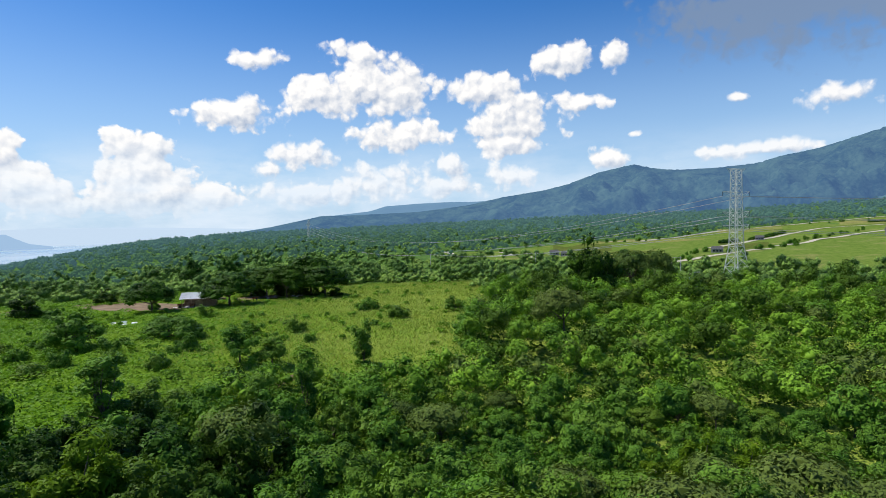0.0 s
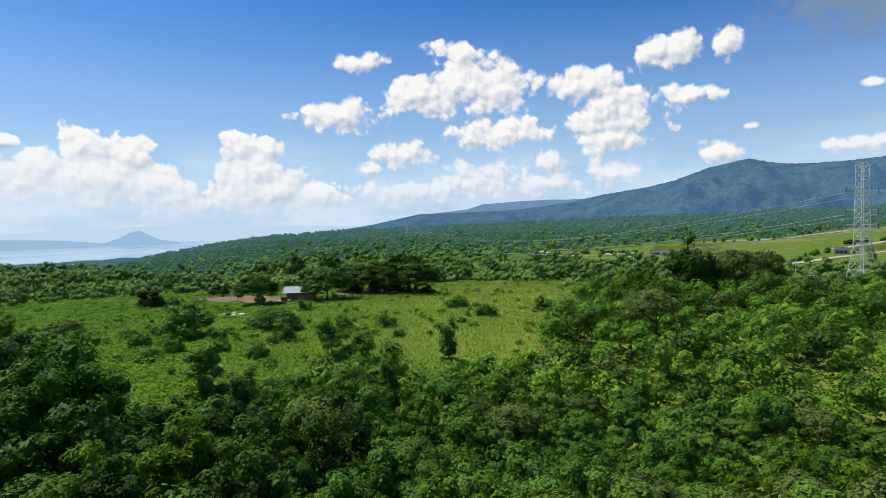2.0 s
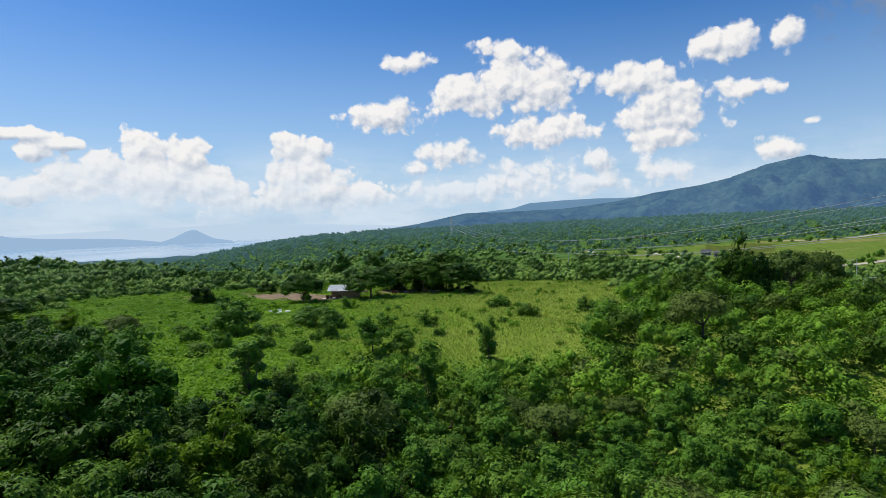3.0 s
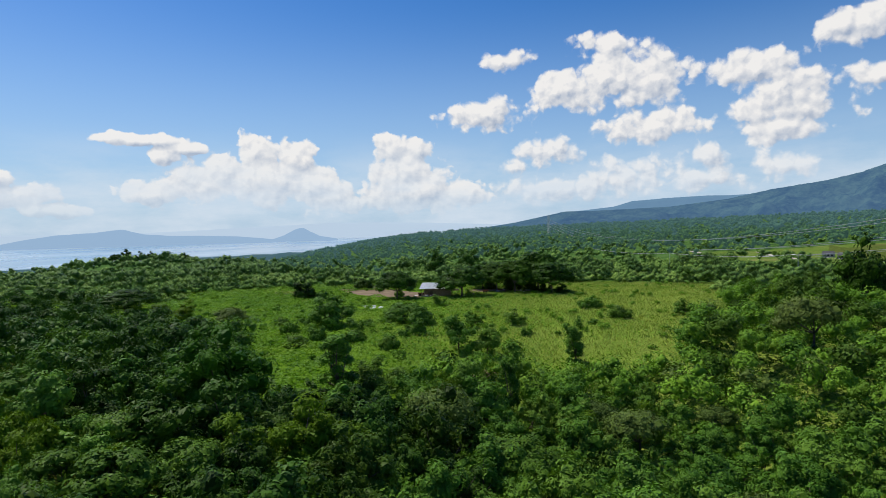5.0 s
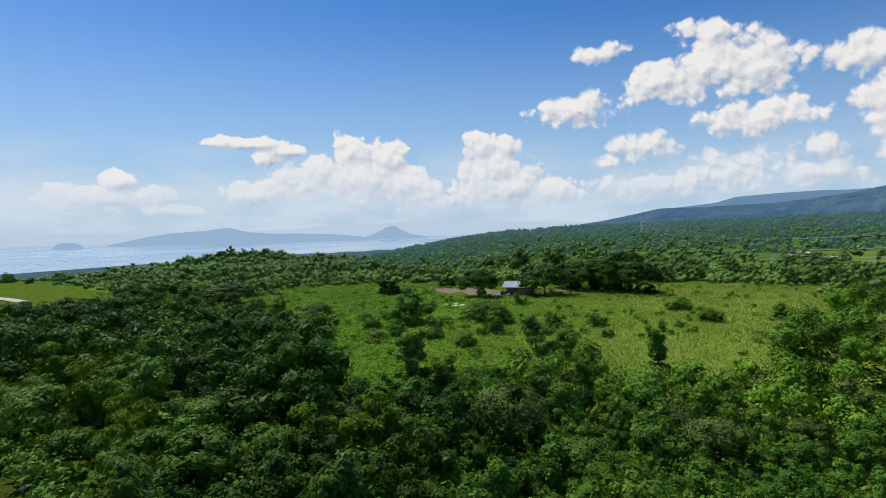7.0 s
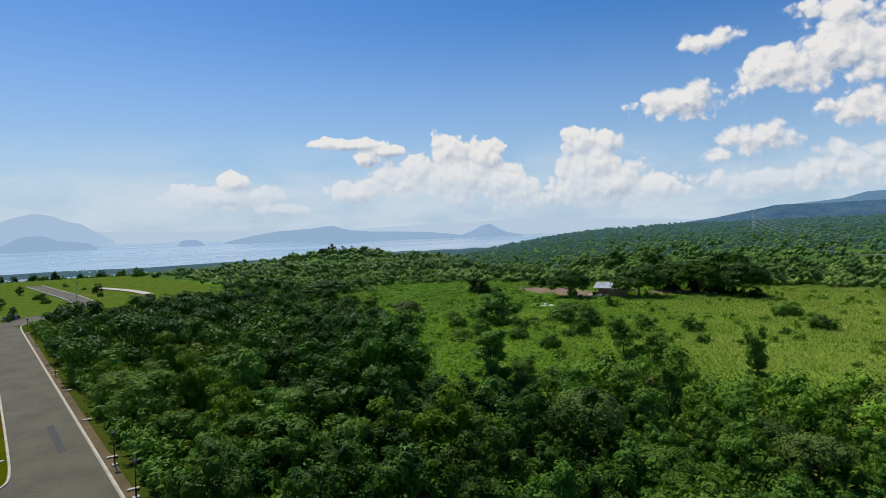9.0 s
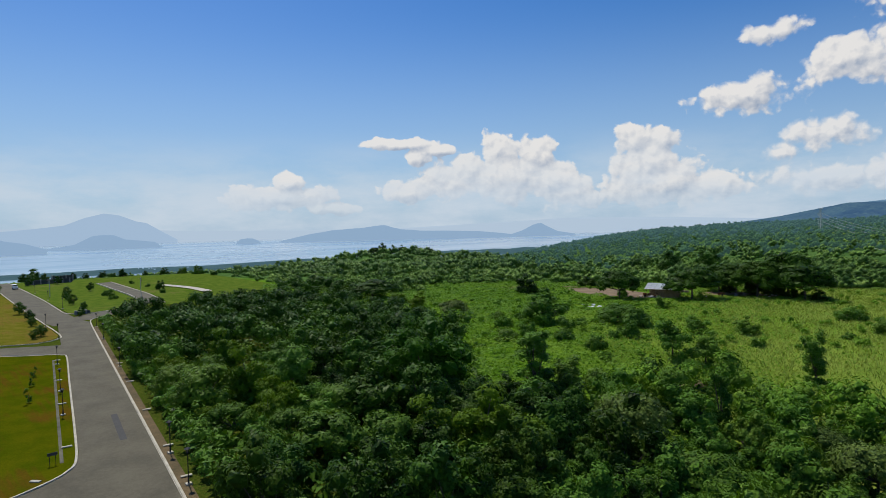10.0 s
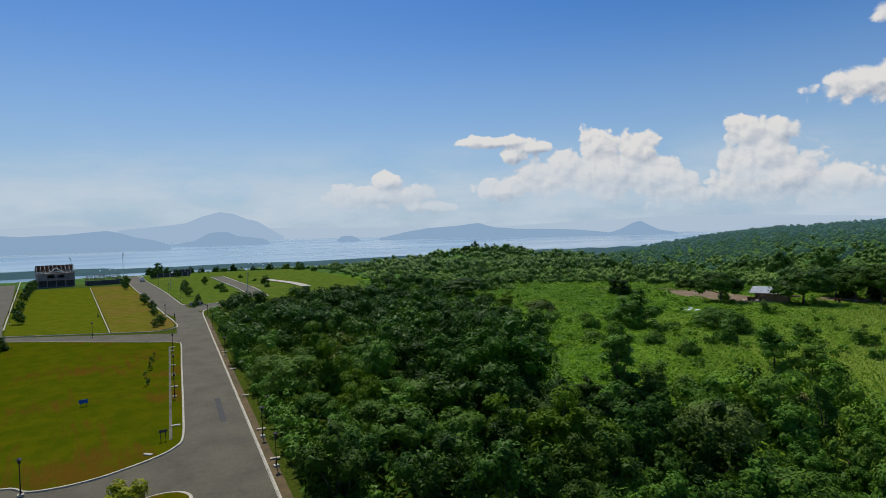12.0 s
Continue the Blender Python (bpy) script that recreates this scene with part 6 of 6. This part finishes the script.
# ---- trees and shrubs in the estate ----
for x, y, s in ((-201, 29, 0.85), (-182, 28.6, 0.7), (-170, 27.6, 0.6), (-150, 26, 0.65), (-147, 24.5, 0.55), (-287, 33, 1.0), (-278, 32, 0.9), (-265, 31, 0.7),
                (-215, 46, 0.8), (-232, 47, 0.7), (-250, 51, 0.8), (-196, 45, 0.6), (-262, 62, 0.8), (-188, 42.5, 0.45), (-184, 41.8, 0.4), (-181, 40.6, 0.35),
                (-241, -4.5, 0.8), (-255, -4, 0.8), (-270, -3.5, 0.9), (-283, -2.5, 1.0), (-292, -1.5, 1.0), (-178, -4.6, 0.8), (-195, -5, 0.7), (-215, -5, 0.7), (-315, 60, 0.9), (-318, 49, 1.0), (-326, 52, 1.1)):
    plant("street", x, y, s * 1.15, up=1.0)
edge_rng = random.Random(23)
for x, y, s in ((-345, 72, 1.5), (-352, 80, 1.1), (-360, 90, 1.6), (-366, 97, 1.2), (-371, 104, 1.7), (-358, 112, 1.2), (-350, 120, 1.6), (-338, 126, 1.3), (-318, 128, 1.5), (-300, 129, 1.2), (-243, 83, 1.2), (-228, 79, 0.8), (-262, 84, 0.7), (-285, 84, 0.8), (-238, 62, 1.0), (-222, 60, 0.8)):
    kind = edge_rng.choice(("fresh", "deep", "bush"))
    plant((kind, edge_rng.randrange(3)), x, y, s * (0.95 if kind == "bush" else 0.34), up=edge_rng.uniform(0.85, 1.25), rng=edge_rng, label="small round tree on the open grassland")
for x, y, s in ((-86, 14, 0.5), (-97, 16, 0.5), (-104, 17.5, 0.4), (-178, 14, 0.35)):
    plant("young", x, y, s * 2.0)
for x, y, s in ((-380, 61, 0.86), (-384, 57, 0.6), (-377, 66, 0.55), (-389, 72, 0.4)):
    plant(("deep", int(-y) % 3), x, y, s, label="tall dark tree at the terrace edge")
plant(("dark", 1), -136, -8.5, 0.55, up=0.8, label="dark round tree beside the side street")
plant("shrub", -41.5, 6.0, 1.5)

rng_rows = random.Random(77)
for t0, r0, t1, r1, n in ((-30.7, 554, -35.6, 711, 11), (-30.4, 545, -30.9, 560, 3), (-26.0, 478, -31.0, 520, 6), (-13.5, 600, -20, 625, 8), (-29, 850, -40, 950, 9), (-21, 420, -24, 415, 4), (-22.5, 450, -24.5, 500, 5), (-17.5, 420, -23, 430, 6), (-1.2, 470, -2.2, 452, 3), (-5.9, 520, -9.0, 435, 4)):
    for k in range(n):
        g = (k + rng_rows.uniform(-0.25, 0.25)) / max(n - 1, 1)
        x, y, _ = polar(t0 + (t1 - t0) * g, r0 + (r1 - r0) * g, 0)
        plant("sapling", x, y, rng_rows.uniform(0.9, 1.9), rng=rng_rows)


def build_field_hedges():
    """Clipped rows of shrubs beside the streets on the slope."""
    rng = np.random.default_rng(88)
    for t0, r0, t1, r1, wide in ((-27.5, 590, -30.2, 706, 5.0), (-25.2, 560, -26.6, 585, 4.0), (-35.9, 860, -39.5, 890, 6.0)):
        g = rng.random(110)
        spots = np.array([polar(t0 + (t1 - t0) * k, r0 + (r1 - r0) * k + rng.uniform(-wide, wide), 0)[:2] for k in g])
        forest("hedge", "dense dark-green hedge on the open slope", spots, 89, 12, 0.8, LEAF_MID, (2.2, 3.6), (1.6, 2.6), 3, False, 0.85)


build_field_hedges()


# ---- undergrowth, creepers and grass ----
def scatter(rng, count, xs, ys, keep):
    x, y = rng.uniform(*xs, count), rng.uniform(*ys, count)
    k = keep(x, y)
    return np.stack([x[k], y[k]], 1)


def wooded(x, y):
    return np.array([in_wood(a, b) for a, b in zip(x, y)])


def build_undergrowth():
    rng = np.random.default_rng(31)
    spots = scatter(rng, 5200, (-250, 150), (16, 250), lambda x, y: wooded(x, y))
    spots = spots[np.argsort(np.hypot(spots[:, 0], spots[:, 1]))][:300]
    forest("undergrowth", "tangled green shrubs and saplings between the trees", spots, 32, 34, 0.44, LEAF_BROAD, (1.6, 3.4), (1.6, 2.6), 3, False)
    hedge = np.array([(x + rng.uniform(-1, 1), north(x) + rng.uniform(2.6, 5.0)) for x in np.arange(30, -168, -1.3)])
    forest("undergrowth", "dense green hedge of shrubs along the verge", hedge, 33, 60, 0.42, LEAF_BROAD, (1.2, 2.8), (1.2, 1.9), 3, False)


def build_vines():
    rng = np.random.default_rng(51)
    at = scatter(rng, 175000, (-215, 120), (10, 235), lambda x, y: wooded_fast(x, y))
    lump = np.array([noise.noise(Vector((x * 0.22, y * 0.22, 7.0))) + 0.5 * noise.noise(Vector((x * 0.6, y * 0.6, 3.0))) for x, y in at])
    z = land(at[:, 0], at[:, 1]) + 0.5 + 2.6 * np.clip(lump + 0.25, 0, 1) + rng.uniform(-0.15, 0.3, len(at))
    v, f = leaf_arrays(rng, np.column_stack([at, z]), rng.normal(scale=0.5, size=(len(at), 3)) + [0, 0, 1.0], 0.78, 0.75)
    ob = new("vines", mesh_of("vines", v, f, LEAF_VINE))
    tagged(ob, "tangled green vines spread over the wood's floor and shrubs", "vines", kind="stuff")


def wooded_fast(x, y):
    d = beside_road(x, y)
    edge = np.interp(x, WOOD_X, WOOD_EDGE) + 4
    return (d > 2.4) & (d < edge) & (d > wood_start(x)) & (np.degrees(np.arctan2(-x, y)) < 80)


def in_yard(x, y):
    """The trodden ground round the hut and under the grove."""
    main = ((x + 112 + 0.35 * (y - 220)) / 24) ** 2 + ((y - 220) / 11) ** 2 < 1
    return main | (((x + 72) / 12) ** 2 + ((y - 242) / 9) ** 2 < 1)


def in_meadow(x, y):
    r, th, d = np.hypot(x, y), np.degrees(np.arctan2(-x, y)), beside_road(x, y)
    return (r < 300) & (th > -16) & (th < 62) & (d > 50) & ~in_yard(x, y) & (x > -260) & ~wooded(x, y)


def build_scrub():
    rng = np.random.default_rng(41)
    creep = scatter(rng, 290000, (-230, 60), (70, 290), lambda x, y: in_meadow(x, y))
    creep = creep[np.hypot(creep[:, 0] + 98, creep[:, 1] - 178) > 5.5]
    creep = creep[~in_yard(creep[:, 0], creep[:, 1])]
    creep = creep[rng.random(len(creep)) < np.interp(creep[:, 0] + 0.3 * creep[:, 1], [-40, 20], [1.0, 0.12])]
    z = land(creep[:, 0], creep[:, 1])
    def mound(px, py):
        return 1.3 * noise.noise(Vector((px * 0.11, py * 0.11, 2.0))) + 0.5 * noise.noise(Vector((px * 0.4, py * 0.4, 6.0)))

    lump = np.array([(mound(x, y), mound(x + 0.5, y), mound(x, y + 0.5)) for x, y in creep])
    at = np.column_stack([creep, z + 0.25 + np.maximum(lump[:, 0], -0.2) + rng.uniform(0, 0.3, len(creep))])
    lean = np.column_stack([-2 * (lump[:, 1] - lump[:, 0]), -2 * (lump[:, 2] - lump[:, 0]), np.ones(len(creep))])
    v, f = leaf_arrays(rng, at, rng.normal(scale=0.4, size=at.shape) + lean, 0.56, 0.75)
    ob = new("creepers", mesh_of("creepers", v, f, LEAF_COVER))
    tagged(ob, "thick bright green creepers covering the slope", "creepers", kind="stuff")
    shrubs = scatter(rng, 1300, (-230, 60), (70, 290), lambda x, y: in_meadow(x, y))[:300]
    forest("scrub", "low green shrubs scattered over the meadow", shrubs, 43, 50, 0.45, LEAF_STAND, (0.6, 2.2), (0.8, 2.0), 3, False)
    tufts = scatter(rng, 120000, (-160, 60), (110, 300), lambda x, y: in_meadow(x, y))
    tufts = tufts[np.hypot(tufts[:, 0] + 98, tufts[:, 1] - 178) > 5.0]
    tufts = tufts[rng.random(len(tufts)) < np.interp(tufts[:, 0] + 0.35 * tufts[:, 1], [-18, 20], [0.05, 1.0])]
    n = len(tufts)
    base = np.column_stack([tufts, land(tufts[:, 0], tufts[:, 1])])
    lean = rng.normal(scale=0.6, size=(n, 2))
    tall = rng.uniform(0.30, 0.75, n)
    a = rng.uniform(0, np.pi, n)
    side = np.column_stack([np.cos(a), np.sin(a), 0 * a]) * 0.10
    tip = base + np.column_stack([lean * tall[:, None], tall])
    quad = np.stack([base - side * 0.5, base + side * 0.5, tip + side, tip - side * 0.6], 1)
    ob = new("grass", mesh_of("grass", quad.reshape(-1, 3), np.arange(4 * n).reshape(-1, 4), BLADE))
    tagged(ob, "tall straw-green meadow grass in tufts", "grass", kind="stuff")


build_undergrowth()
build_vines()
build_scrub()
